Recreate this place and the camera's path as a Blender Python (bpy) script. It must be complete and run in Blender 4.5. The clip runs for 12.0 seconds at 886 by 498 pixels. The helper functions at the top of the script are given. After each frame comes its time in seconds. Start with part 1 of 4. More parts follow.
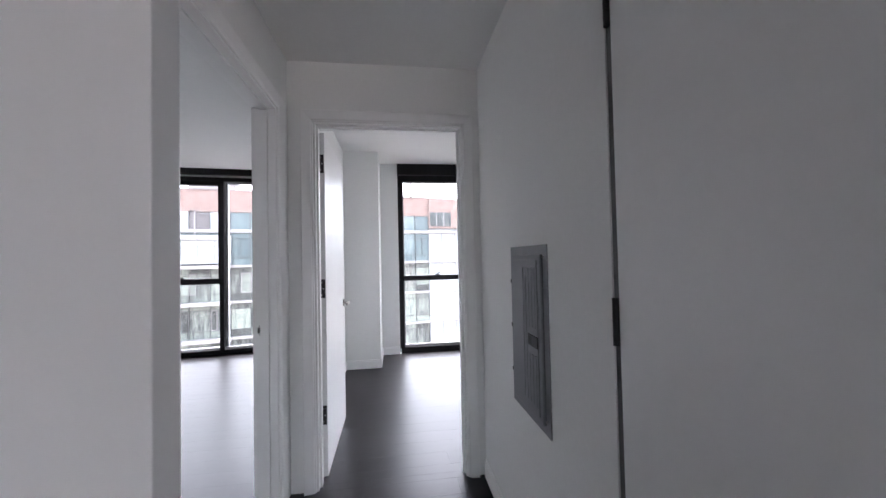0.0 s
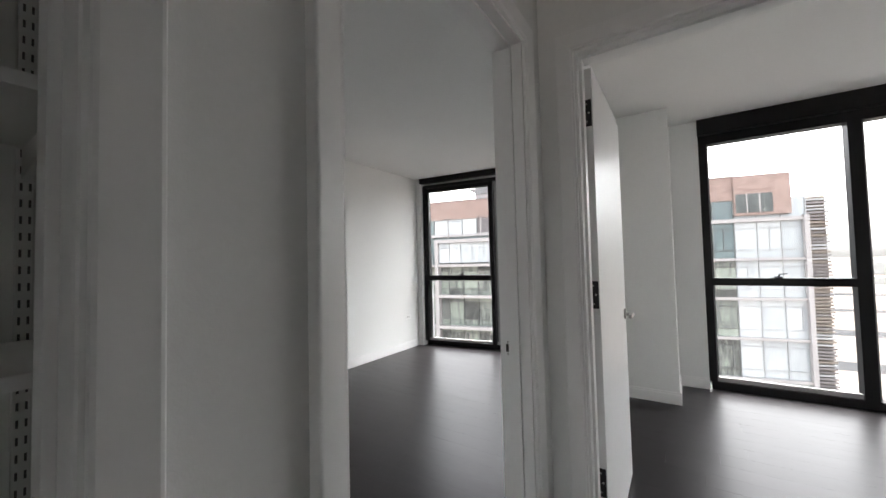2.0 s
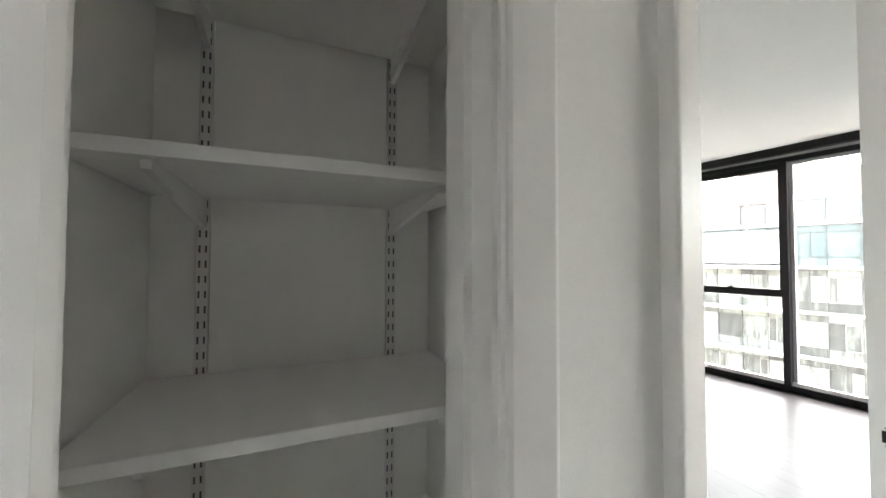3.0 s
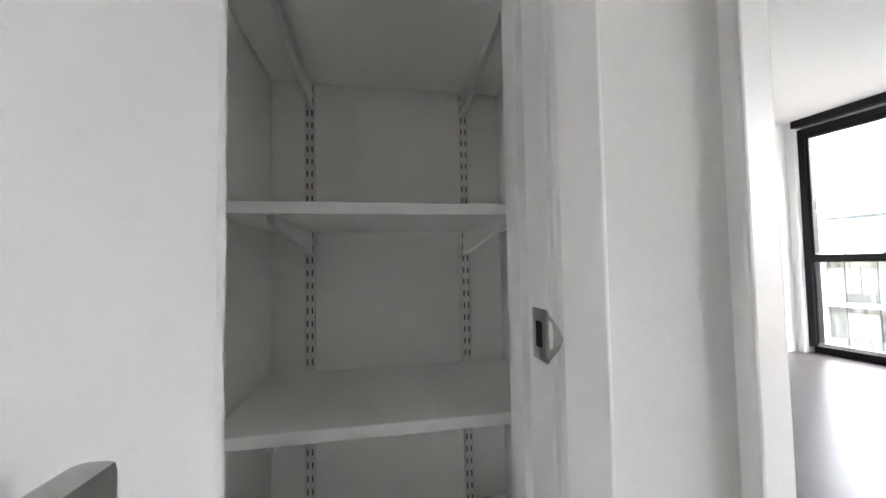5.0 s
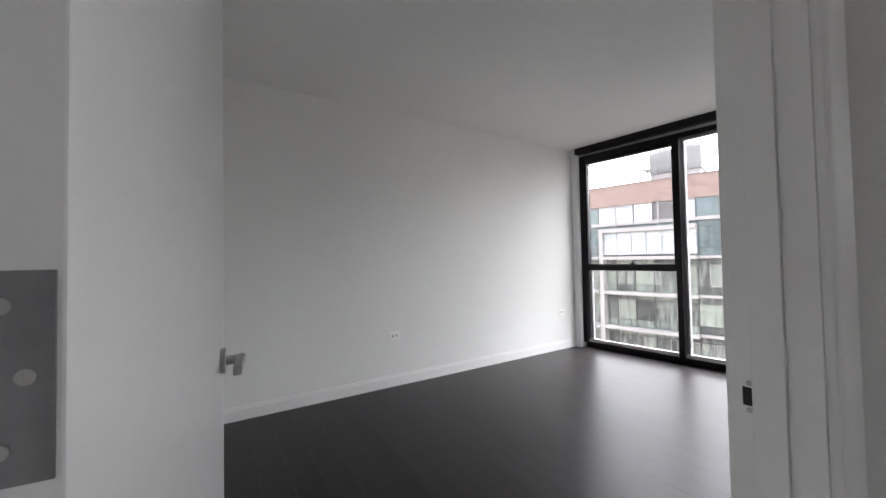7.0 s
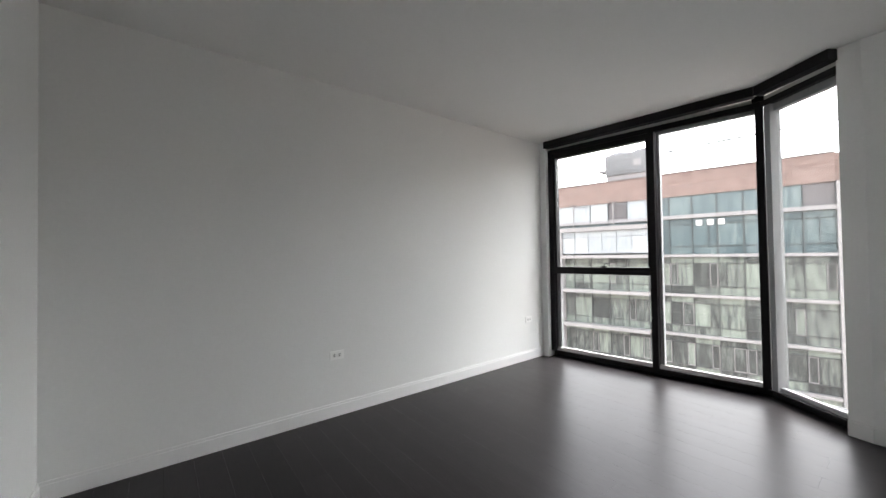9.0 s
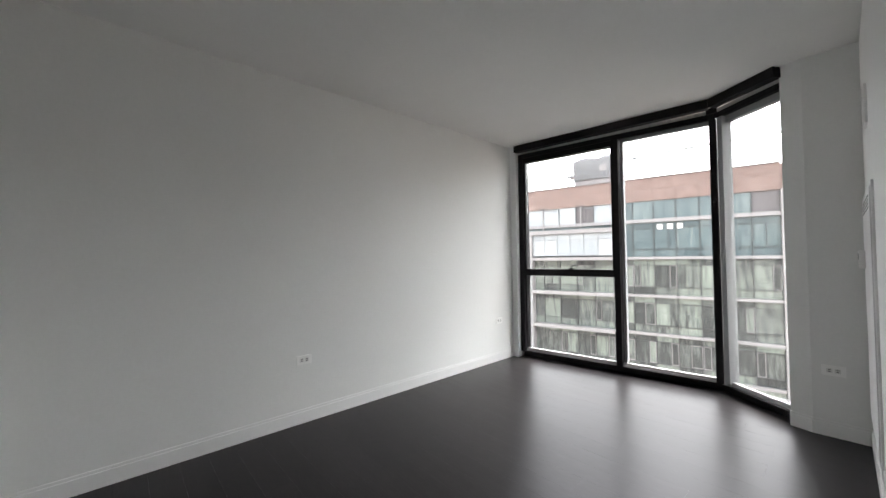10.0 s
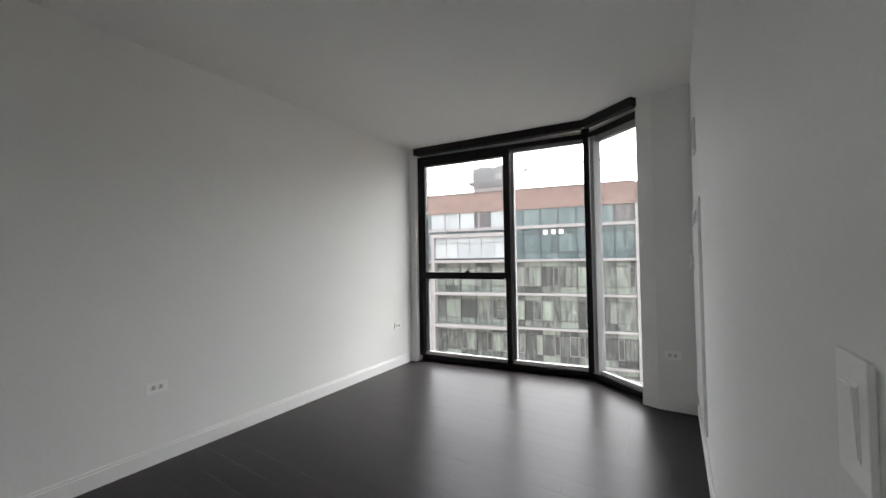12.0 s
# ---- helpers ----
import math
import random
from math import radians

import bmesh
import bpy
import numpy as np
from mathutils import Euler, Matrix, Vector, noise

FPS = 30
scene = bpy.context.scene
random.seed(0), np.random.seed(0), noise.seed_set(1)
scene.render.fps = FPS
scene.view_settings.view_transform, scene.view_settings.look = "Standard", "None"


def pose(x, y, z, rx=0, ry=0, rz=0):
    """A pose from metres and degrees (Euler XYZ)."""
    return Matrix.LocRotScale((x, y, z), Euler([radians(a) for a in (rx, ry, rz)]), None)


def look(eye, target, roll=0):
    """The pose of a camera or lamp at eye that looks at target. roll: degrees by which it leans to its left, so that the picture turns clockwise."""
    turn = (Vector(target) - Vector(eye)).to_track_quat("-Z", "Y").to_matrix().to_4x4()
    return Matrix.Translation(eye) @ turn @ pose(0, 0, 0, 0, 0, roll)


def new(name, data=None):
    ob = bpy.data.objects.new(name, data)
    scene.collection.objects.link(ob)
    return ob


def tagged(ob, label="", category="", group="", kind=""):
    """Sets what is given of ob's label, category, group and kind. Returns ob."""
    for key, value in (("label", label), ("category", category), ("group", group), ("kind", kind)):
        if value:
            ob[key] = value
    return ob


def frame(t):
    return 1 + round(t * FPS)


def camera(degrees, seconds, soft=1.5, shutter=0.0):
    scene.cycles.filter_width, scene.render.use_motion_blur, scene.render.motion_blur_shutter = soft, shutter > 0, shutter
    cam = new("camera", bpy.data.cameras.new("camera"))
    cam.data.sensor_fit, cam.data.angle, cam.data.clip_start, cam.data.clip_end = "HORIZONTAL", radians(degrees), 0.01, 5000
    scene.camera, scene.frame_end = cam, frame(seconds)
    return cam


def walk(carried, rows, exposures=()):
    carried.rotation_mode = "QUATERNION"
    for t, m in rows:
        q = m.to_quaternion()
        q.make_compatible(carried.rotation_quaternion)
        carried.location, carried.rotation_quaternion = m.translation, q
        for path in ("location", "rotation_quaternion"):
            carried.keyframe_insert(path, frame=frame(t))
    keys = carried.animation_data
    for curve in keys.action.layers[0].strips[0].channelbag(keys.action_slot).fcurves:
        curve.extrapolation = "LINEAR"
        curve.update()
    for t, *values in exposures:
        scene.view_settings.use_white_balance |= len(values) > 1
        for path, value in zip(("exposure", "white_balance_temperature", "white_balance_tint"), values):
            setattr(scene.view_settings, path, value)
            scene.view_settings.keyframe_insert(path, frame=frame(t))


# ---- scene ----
cam = camera(101.6, 12.0, 1.5)
PATH = [
    (0, (0.602, -2.169, 1.317), (0.869, -0.187, 1.365), -1.2),
    (0.3, (0.567, -2.003, 1.316), (0.631, -0.004, 1.36), -1.2),
    (0.5, (0.539, -1.902, 1.325), (0.527, 0.097, 1.362), -1.1),
    (0.8, (0.526, -1.771, 1.297), (0.396, 0.225, 1.335), -1.2),
    (1, (0.53, -1.706, 1.284), (0.275, 0.277, 1.331), -1.4),
    (1.5, (0.538, -1.545, 1.27), (-0.203, 0.312, 1.334), -1.6),
    (2, (0.467, -1.484, 1.293), (-0.628, 0.188, 1.367), -1.4),
    (2.5, (0.409, -1.543, 1.284), (-1.075, -0.206, 1.38), -1.2),
    (2.8, (0.359, -1.573, 1.305), (-1.373, -0.583, 1.395), -0.3),
    (3.2, (0.301, -1.588, 1.484), (-1.595, -0.953, 1.525), 0.2),
    (4.8, (0.373, -1.589, 1.072), (-1.598, -1.259, 1.145), -0.7),
    (5, (0.387, -1.577, 1.058), (-1.581, -1.232, 1.143), -1.0),
    (5.5, (0.433, -1.453, 1.164), (-1.523, -1.042, 1.23), -1.2),
    (6, (0.392, -1.272, 1.221), (-1.457, -0.511, 1.277), -1.8),
    (6.5, (0.263, -1.114, 1.211), (-1.469, -0.115, 1.252), -1.7),
    (8.3, (-0.117, -0.661, 1.195), (-1.779, 0.449, 1.25), -0.7),
    (8.5, (-0.181, -0.671, 1.234), (-1.827, 0.465, 1.271), -0.9),
    (9, (-0.24, -0.607, 1.249), (-1.818, 0.622, 1.286), -0.9),
    (9.5, (-0.259, -0.607, 1.237), (-1.768, 0.704, 1.287), -0.9),
    (10, (-0.236, -0.596, 1.249), (-1.716, 0.749, 1.295), -0.8),
    (10.5, (-0.236, -0.577, 1.243), (-1.619, 0.868, 1.287), -0.9),
    (11, (-0.231, -0.533, 1.227), (-1.467, 1.039, 1.276), -0.9),
    (11.5, (-0.236, -0.497, 1.213), (-1.378, 1.144, 1.273), -0.9),
    (12, (-0.257, -0.473, 1.26), (-1.335, 1.212, 1.312), -0.9),
]
walk(cam, [(t, look(eye, target, roll)) for t, eye, target, roll in PATH],
     exposures=[(0.0, 2.4, 5950, 15), (0.5, 2.42, 6330, 10.5), (1.0, 2.14, 6350, 11), (1.5, 2.0, 6450, 10), (2.0, 1.78, 6500, 9.5), (2.5, 2.14, 6680, 6), (3.0, 3.36, 6650, 6), (4.8, 3.65, 6400, 10.5), (5.0, 3.55, 6380, 10.5),
                (5.5, 2.85, 6300, 12), (6.0, 2.65, 6400, 11.5), (6.5, 2.2, 6350, 12), (8.3, 1.75, 6480, 10), (10.0, 1.74, 6500, 9), (12.0, 1.5, 6520, 8.5)])

# ---- world: a bright overcast sky ----
world = bpy.data.worlds.new("overcast_sky")
world.use_nodes = True
scene.world = world
wn, wl = world.node_tree.nodes, world.node_tree.links
wn.clear()
sky = wn.new("ShaderNodeTexSky")
sky.sky_type = "NISHITA"
sky.sun_disc = False
sky.sun_elevation, sky.sun_rotation = radians(62), radians(12)
sky.air_density, sky.dust_density, sky.ozone_density = 1.0, 5.0, 0.6
grey = wn.new("ShaderNodeHueSaturation")
grey.inputs["Saturation"].default_value = 0.12
grey.inputs["Value"].default_value = 3.0
wbg = wn.new("ShaderNodeBackground")
wbg.inputs["Strength"].default_value = 0.15
wout = wn.new("ShaderNodeOutputWorld")
wl.new(sky.outputs["Color"], grey.inputs["Color"])
wl.new(grey.outputs["Color"], wbg.inputs["Color"])
wl.new(wbg.outputs["Background"], wout.inputs["Surface"])

# white rooms pass light on many times
scene.cycles.max_bounces, scene.cycles.diffuse_bounces = 16, 12

sun_data = bpy.data.lights.new("sun", "SUN")
sun_data.energy, sun_data.angle, sun_data.color = 0.5, radians(60), (1.0, 0.97, 0.93)
sun = new("sun", sun_data)
sun.matrix_world = look((6, 40, 60), (0, 10, 0))


# ---- materials ----
def material(name, base, rough=0.5, metal=0.0, grain=0.06, scale=40.0, blotch=0.05, blotch_scale=1.2, bump=0.0, bump_scale=200.0,
             coat=0.0, stretch=(1, 1, 1), rough_var=0.05, per_object=0.0, spec=0.5):
    """A procedural surface: base colour varied at two scales, roughness varied, fine relief."""
    mat = bpy.data.materials.new(name)
    mat.use_nodes = True
    n, l = mat.node_tree.nodes, mat.node_tree.links
    b = n["Principled BSDF"]
    b.inputs["Metallic"].default_value = metal
    b.inputs["Coat Weight"].default_value = coat
    b.inputs["Coat Roughness"].default_value = 0.15
    b.inputs["Specular IOR Level"].default_value = spec
    tc = n.new("ShaderNodeTexCoord")
    mp = n.new("ShaderNodeMapping")
    mp.inputs["Scale"].default_value = stretch
    l.new(tc.outputs["Object"], mp.inputs["Vector"])
    fine, broad = n.new("ShaderNodeTexNoise"), n.new("ShaderNodeTexNoise")
    fine.inputs["Scale"].default_value, broad.inputs["Scale"].default_value = scale, blotch_scale
    fine.inputs["Detail"].default_value, broad.inputs["Detail"].default_value = 5.0, 3.0
    l.new(mp.outputs["Vector"], fine.inputs["Vector"])
    l.new(mp.outputs["Vector"], broad.inputs["Vector"])

    def around(sock, amount):
        r = n.new("ShaderNodeMapRange")
        r.inputs["From Min"].default_value, r.inputs["From Max"].default_value = 0.25, 0.75
        r.inputs["To Min"].default_value, r.inputs["To Max"].default_value = 1 - amount, 1 + amount
        l.new(sock, r.inputs["Value"])
        return r.outputs["Result"]

    def times(a, c):
        m = n.new("ShaderNodeMath")
        m.operation = "MULTIPLY"
        l.new(a, m.inputs[0])
        l.new(c, m.inputs[1])
        return m.outputs[0]

    value = times(around(fine.outputs["Fac"], grain), around(broad.outputs["Fac"], blotch))
    if per_object:
        info = n.new("ShaderNodeObjectInfo")
        r = n.new("ShaderNodeMapRange")
        r.inputs["To Min"].default_value, r.inputs["To Max"].default_value = 1 - per_object, 1 + per_object
        l.new(info.outputs["Random"], r.inputs["Value"])
        value = times(value, r.outputs["Result"])
    mul = n.new("ShaderNodeVectorMath")
    mul.operation = "SCALE"
    mul.inputs[0].default_value = base
    l.new(value, mul.inputs["Scale"])
    l.new(mul.outputs["Vector"], b.inputs["Base Color"])
    rr = n.new("ShaderNodeMapRange")
    rr.inputs["To Min"].default_value, rr.inputs["To Max"].default_value = max(0.02, rough - rough_var), min(1, rough + rough_var)
    l.new(broad.outputs["Fac"], rr.inputs["Value"])
    l.new(rr.outputs["Result"], b.inputs["Roughness"])
    if bump:
        bt = n.new("ShaderNodeTexNoise")
        bt.inputs["Scale"].default_value, bt.inputs["Detail"].default_value = bump_scale, 3.0
        l.new(mp.outputs["Vector"], bt.inputs["Vector"])
        bp = n.new("ShaderNodeBump")
        bp.inputs["Strength"].default_value, bp.inputs["Distance"].default_value = bump, 0.002
        l.new(bt.outputs["Fac"], bp.inputs["Height"])
        l.new(bp.outputs["Normal"], b.inputs["Normal"])
    return mat


def glass_material(name, tint):
    """A thin clear pane: see-through, with a mirror gloss that grows towards grazing angles."""
    mat = bpy.data.materials.new(name)
    mat.use_nodes = True
    n, l = mat.node_tree.nodes, mat.node_tree.links
    n.clear()
    out, mix = n.new("ShaderNodeOutputMaterial"), n.new("ShaderNodeMixShader")
    clear, gloss, face = n.new("ShaderNodeBsdfTransparent"), n.new("ShaderNodeBsdfGlossy"), n.new("ShaderNodeLayerWeight")
    rise, level = n.new("ShaderNodeMath"), n.new("ShaderNodeMath")
    rise.operation, level.operation = "POWER", "MULTIPLY_ADD"
    rise.inputs[1].default_value = 2.5
    level.inputs[1].default_value, level.inputs[2].default_value = 0.85, 0.04
    face.inputs["Blend"].default_value = 0.5
    clear.inputs["Color"].default_value = (*tint, 1)
    gloss.inputs["Roughness"].default_value = 0.0
    l.new(face.outputs["Facing"], rise.inputs[0])
    l.new(rise.outputs[0], level.inputs[0])
    l.new(level.outputs[0], mix.inputs["Fac"])
    l.new(clear.outputs["BSDF"], mix.inputs[1])
    l.new(gloss.outputs["BSDF"], mix.inputs[2])
    l.new(mix.outputs["Shader"], out.inputs["Surface"])
    return mat


def brick_material(name):
    mat = bpy.data.materials.new(name)
    mat.use_nodes = True
    n, l = mat.node_tree.nodes, mat.node_tree.links
    b = n["Principled BSDF"]
    b.inputs["Roughness"].default_value = 0.85
    tc, mp, br, no = n.new("ShaderNodeTexCoord"), n.new("ShaderNodeMapping"), n.new("ShaderNodeTexBrick"), n.new("ShaderNodeTexNoise")
    mp.inputs["Rotation"].default_value = (radians(90), 0, 0)
    l.new(tc.outputs["Object"], mp.inputs["Vector"])
    l.new(mp.outputs["Vector"], br.inputs["Vector"])
    l.new(tc.outputs["Object"], no.inputs["Vector"])
    no.inputs["Scale"].default_value, no.inputs["Detail"].default_value = 1.4, 6.0
    br.inputs["Color1"].default_value = (0.275, 0.185, 0.165, 1)
    br.inputs["Color2"].default_value = (0.40, 0.295, 0.268, 1)
    br.inputs["Mortar"].default_value = (0.30, 0.25, 0.22, 1)
    br.inputs["Scale"].default_value = 1.0
    br.inputs["Brick Width"].default_value, br.inputs["Row Height"].default_value = 0.4, 0.13
    br.inputs["Mortar Size"].default_value = 0.012
    mx = n.new("ShaderNodeMix")
    mx.data_type, mx.blend_type = "RGBA", "MULTIPLY"
    mx.inputs["Factor"].default_value = 0.45
    l.new(br.outputs["Color"], mx.inputs[6])
    l.new(no.outputs["Fac"], mx.inputs[7])
    l.new(mx.outputs[2], b.inputs["Base Color"])
    return mat


def facade_glass(name, stops, rough=0.04, spread=0.42, size=1.5, wave=0.25, contrast=0.95):
    """Coated facade glass seen from outside: every pane its own mix of tones (blinds, dark rooms, reflection streaks
    painted in), slightly wavy.
    """
    mat = bpy.data.materials.new(name)
    mat.use_nodes = True
    n, l = mat.node_tree.nodes, mat.node_tree.links
    b = n["Principled BSDF"]
    b.inputs["Roughness"].default_value = rough
    b.inputs["Specular IOR Level"].default_value = 0.5
    info, ramp, tc, no = n.new("ShaderNodeObjectInfo"), n.new("ShaderNodeValToRGB"), n.new("ShaderNodeTexCoord"), n.new("ShaderNodeTexNoise")
    el = ramp.color_ramp.elements
    while len(el) < len(stops):
        el.new(0.5)
    for e, (at, col) in zip(el, stops):
        e.position, e.color = at, (*col, 1)
    no.inputs["Scale"].default_value, no.inputs["Detail"].default_value, no.inputs["Distortion"].default_value = size, 8.0, 0.3
    no.inputs["Roughness"].default_value = 0.62
    mp = n.new("ShaderNodeMapping")
    mp.inputs["Scale"].default_value = (2.6, 1.0, 0.5)
    add = n.new("ShaderNodeVectorMath")
    l.new(tc.outputs["Object"], add.inputs[0])
    l.new(info.outputs["Location"], add.inputs[1])
    l.new(add.outputs["Vector"], mp.inputs["Vector"])
    l.new(mp.outputs["Vector"], no.inputs["Vector"])
    # noise widened about its middle, shifted by the pane's own number
    m, s = n.new("ShaderNodeMath"), n.new("ShaderNodeMath")
    m.operation = s.operation = "MULTIPLY_ADD"
    l.new(no.outputs["Fac"], m.inputs[0])
    m.inputs[1].default_value = contrast
    l.new(info.outputs["Random"], s.inputs[0])
    s.inputs[1].default_value, s.inputs[2].default_value = spread, 0.5 - contrast / 2 - spread / 2
    l.new(s.outputs[0], m.inputs[2])
    l.new(m.outputs[0], ramp.inputs["Fac"])
    l.new(ramp.outputs["Color"], b.inputs["Base Color"])
    bump, ripple = n.new("ShaderNodeBump"), n.new("ShaderNodeTexNoise")
    ripple.inputs["Scale"].default_value = 0.9
    bump.inputs["Strength"].default_value, bump.inputs["Distance"].default_value = wave, 0.05
    l.new(add.outputs["Vector"], ripple.inputs["Vector"])
    l.new(ripple.outputs["Fac"], bump.inputs["Height"])
    l.new(bump.outputs["Normal"], b.inputs["Normal"])
    return mat


WALL = material("wall_paint", (0.815, 0.82, 0.81), 0.7, grain=0.015, scale=60, blotch=0.025, blotch_scale=0.8, bump=0.12, bump_scale=260, spec=0.2)
CEIL = material("ceiling_paint", (0.80, 0.80, 0.79), 0.8, grain=0.015, scale=60, blotch=0.02, bump=0.1, bump_scale=180)
TRIM = material("trim_paint", (0.83, 0.83, 0.825), 0.38, grain=0.012, scale=30, blotch=0.02, bump=0.04, bump_scale=120)
DOOR = material("door_paint", (0.80, 0.80, 0.80), 0.33, grain=0.012, scale=25, blotch=0.02, bump=0.05, bump_scale=90)
CLOSET = material("closet_paint", (0.86, 0.86, 0.845), 0.55, grain=0.012, scale=60, blotch=0.02, bump=0.1, bump_scale=260)
SHELF = material("shelf_melamine", (0.86, 0.86, 0.845), 0.45, grain=0.015, scale=50, blotch=0.03)
TRACK = material("white_steel", (0.74, 0.74, 0.73), 0.4, grain=0.02, blotch=0.02)
HOLE = material("dark_hole", (0.02, 0.02, 0.02), 0.8)
SLOT_GREY = material("slot_shadow_grey", (0.10, 0.10, 0.10), 0.7)
WOOD = material("dark_oak", (0.019, 0.0168, 0.0172), 0.33, grain=0.22, scale=14, blotch=0.2, blotch_scale=1.6, bump=0.022, bump_scale=22,
                stretch=(1, 9, 1), rough_var=0.07, per_object=0.12, spec=0.22)
# mauve cast of the sky's reflection, put in by tinting the specular
WOOD.node_tree.nodes["Principled BSDF"].inputs["Specular Tint"].default_value = (0.95, 0.91, 1.0, 1)
JOINT = material("floor_joint", (0.012, 0.011, 0.010), 0.95, spec=0.0)
BLACK = material("black_aluminium", (0.010, 0.009, 0.011), 0.5, grain=0.08, blotch=0.05, spec=0.2)
LEDGE = material("pale_ledge", (0.42, 0.42, 0.42), 0.5, grain=0.03)
MULLION = material("grey_aluminium", (0.28, 0.285, 0.29), 0.45, grain=0.03, blotch=0.03)
SHADE = material("grey_shade_cloth", (0.55, 0.54, 0.53), 0.8, grain=0.05, scale=300)
NICKEL = material("brushed_nickel", (0.45, 0.44, 0.43), 0.32, 1.0, grain=0.06, scale=90, stretch=(1, 8, 1))
# dark grey carries the shade of the gap round the east door
REVEAL = material("shadow_gap_grey", (0.11, 0.11, 0.115), 0.5, grain=0.04, scale=30)
# darkened copy of the hinge steel, backlit shade in its colour; also the dark latch
DARK_HINGE = material("dark_and_backlit_steel", (0.035, 0.034, 0.036), 0.5, 0.6, grain=0.06, scale=80)
HINGE = material("satin_steel", (0.30, 0.30, 0.31), 0.5, 1.0, grain=0.06, scale=80)
PANEL = material("grey_enamel", (0.17, 0.175, 0.19), 0.42, grain=0.05, scale=60, blotch=0.08, bump=0.05, bump_scale=160)
SOCKET = material("grey_plastic", (0.72, 0.72, 0.71), 0.35, grain=0.01, blotch=0.01)
PLASTIC = material("white_plastic", (0.90, 0.90, 0.89), 0.3, grain=0.01, blotch=0.01)
GLASS = glass_material("clear_glass", (0.94, 0.945, 0.945))
BRICK = brick_material("red_brick")
SLAB = material("white_spandrel", (0.33, 0.318, 0.32), 0.5, grain=0.03, scale=4, blotch=0.06, blotch_scale=0.4)
CONCRETE = material("grey_concrete", (0.36, 0.36, 0.35), 0.8, grain=0.08, scale=3, blotch=0.12, blotch_scale=0.3)
FRAME_OUT = material("facade_frame", (0.085, 0.09, 0.092), 0.5, grain=0.05, scale=5)
GREEN_GLASS = facade_glass("green_glass", ((0.0, (0.018, 0.021, 0.023)), (0.36, (0.065, 0.074, 0.074)), (0.50, (0.15, 0.168, 0.158)), (0.62, (0.22, 0.255, 0.225)), (1.0, (0.36, 0.40, 0.355))))
BLUE_GLASS = facade_glass("blue_glass", ((0.0, (0.075, 0.098, 0.108)), (0.5, (0.125, 0.165, 0.175)), (0.62, (0.16, 0.205, 0.21)), (1.0, (0.30, 0.345, 0.345))), spread=0.25, contrast=1.2)
# pale base tones hold the bright sky reflection of the bay panes
WHITE_GLASS = facade_glass("white_glass", ((0.0, (0.30, 0.335, 0.36)), (0.5, (0.42, 0.45, 0.47)), (1.0, (0.52, 0.54, 0.55))), spread=0.4, contrast=1.0)
GREY_PANEL = material("grey_mauve_panel", (0.16, 0.15, 0.155), 0.5, grain=0.04, scale=3, blotch=0.06, per_object=0.15)
PALE_FRAME = material("pale_frame", (0.33, 0.34, 0.35), 0.5, grain=0.04, scale=5)
ROOFMETAL = material("roof_metal", (0.21, 0.215, 0.225), 0.5, grain=0.06, scale=6, blotch=0.1)
TIMBER = material("brown_cladding", (0.21, 0.18, 0.155), 0.8, grain=0.15, scale=3, blotch=0.15, blotch_scale=0.6)
GROUND = material("ground", (0.21, 0.18, 0.16), 0.95, spec=0.0, grain=0.25, scale=0.05, blotch=0.3, blotch_scale=0.01)
ASPHALT = material("asphalt", (0.06, 0.06, 0.062), 0.9, spec=0.0, grain=0.1, scale=2)


# ---- building helpers ----
def box(bm, x0, x1, y0, y1, z0, z1, bevel=0.0):
    m = Matrix.Translation(((x0 + x1) / 2, (y0 + y1) / 2, (z0 + z1) / 2)) @ Matrix.Diagonal((abs(x1 - x0), abs(y1 - y0), abs(z1 - z0), 1))
    vs = bmesh.ops.create_cube(bm, size=1, matrix=m)["verts"]
    if bevel:
        es = list({e for v in vs for e in v.link_edges})
        bmesh.ops.bevel(bm, geom=es, offset=bevel, segments=2, affect="EDGES", profile=0.6)
    return bm


def boxed(*args, bevel=0.0):
    return box(bmesh.new(), *args, bevel=bevel)


def tube(bm, a, c, r, n=12, r2=None):
    a, c = Vector(a), Vector(c)
    q = (c - a).to_track_quat("Z", "Y").to_matrix().to_4x4()
    bmesh.ops.create_cone(bm, cap_ends=True, segments=n, radius1=r, radius2=r if r2 is None else r2, depth=(c - a).length,
                          matrix=Matrix.Translation((a + c) / 2) @ q)
    return bm


def prism(bm, outline, y0, y1):
    """An outline in x and z, drawn out from y0 to y1."""
    a = [bm.verts.new((x, y0, z)) for x, z in outline]
    c = [bm.verts.new((x, y1, z)) for x, z in outline]
    bm.faces.new(a)
    bm.faces.new(list(reversed(c)))
    for i in range(len(a)):
        j = (i + 1) % len(a)
        bm.faces.new((a[j], a[i], c[i], c[j]))
    bmesh.ops.recalc_face_normals(bm, faces=bm.faces)
    return bm


def mesh_object(name, bm, mat, smooth=False):
    me = bpy.data.meshes.new(name)
    bm.to_mesh(me)
    bm.free()
    me.materials.append(mat)
    if smooth:
        me.shade_smooth()
        me.set_sharp_from_angle(angle=radians(35))
    return new(name, me)


def part(name, bm, mat, parent, label="", smooth=False):
    ob = mesh_object(name, bm, mat, smooth)
    ob.parent = parent
    return tagged(ob, label)


def structure(name, bm, mat, label, category="wall"):
    return tagged(mesh_object(name, bm, mat), label, category, kind="structure")


def thing(name, m, label, category, group="", kind=""):
    ob = new(name)
    ob.empty_display_size = 0.1
    ob.matrix_world = m
    return tagged(ob, label, category, group, kind)


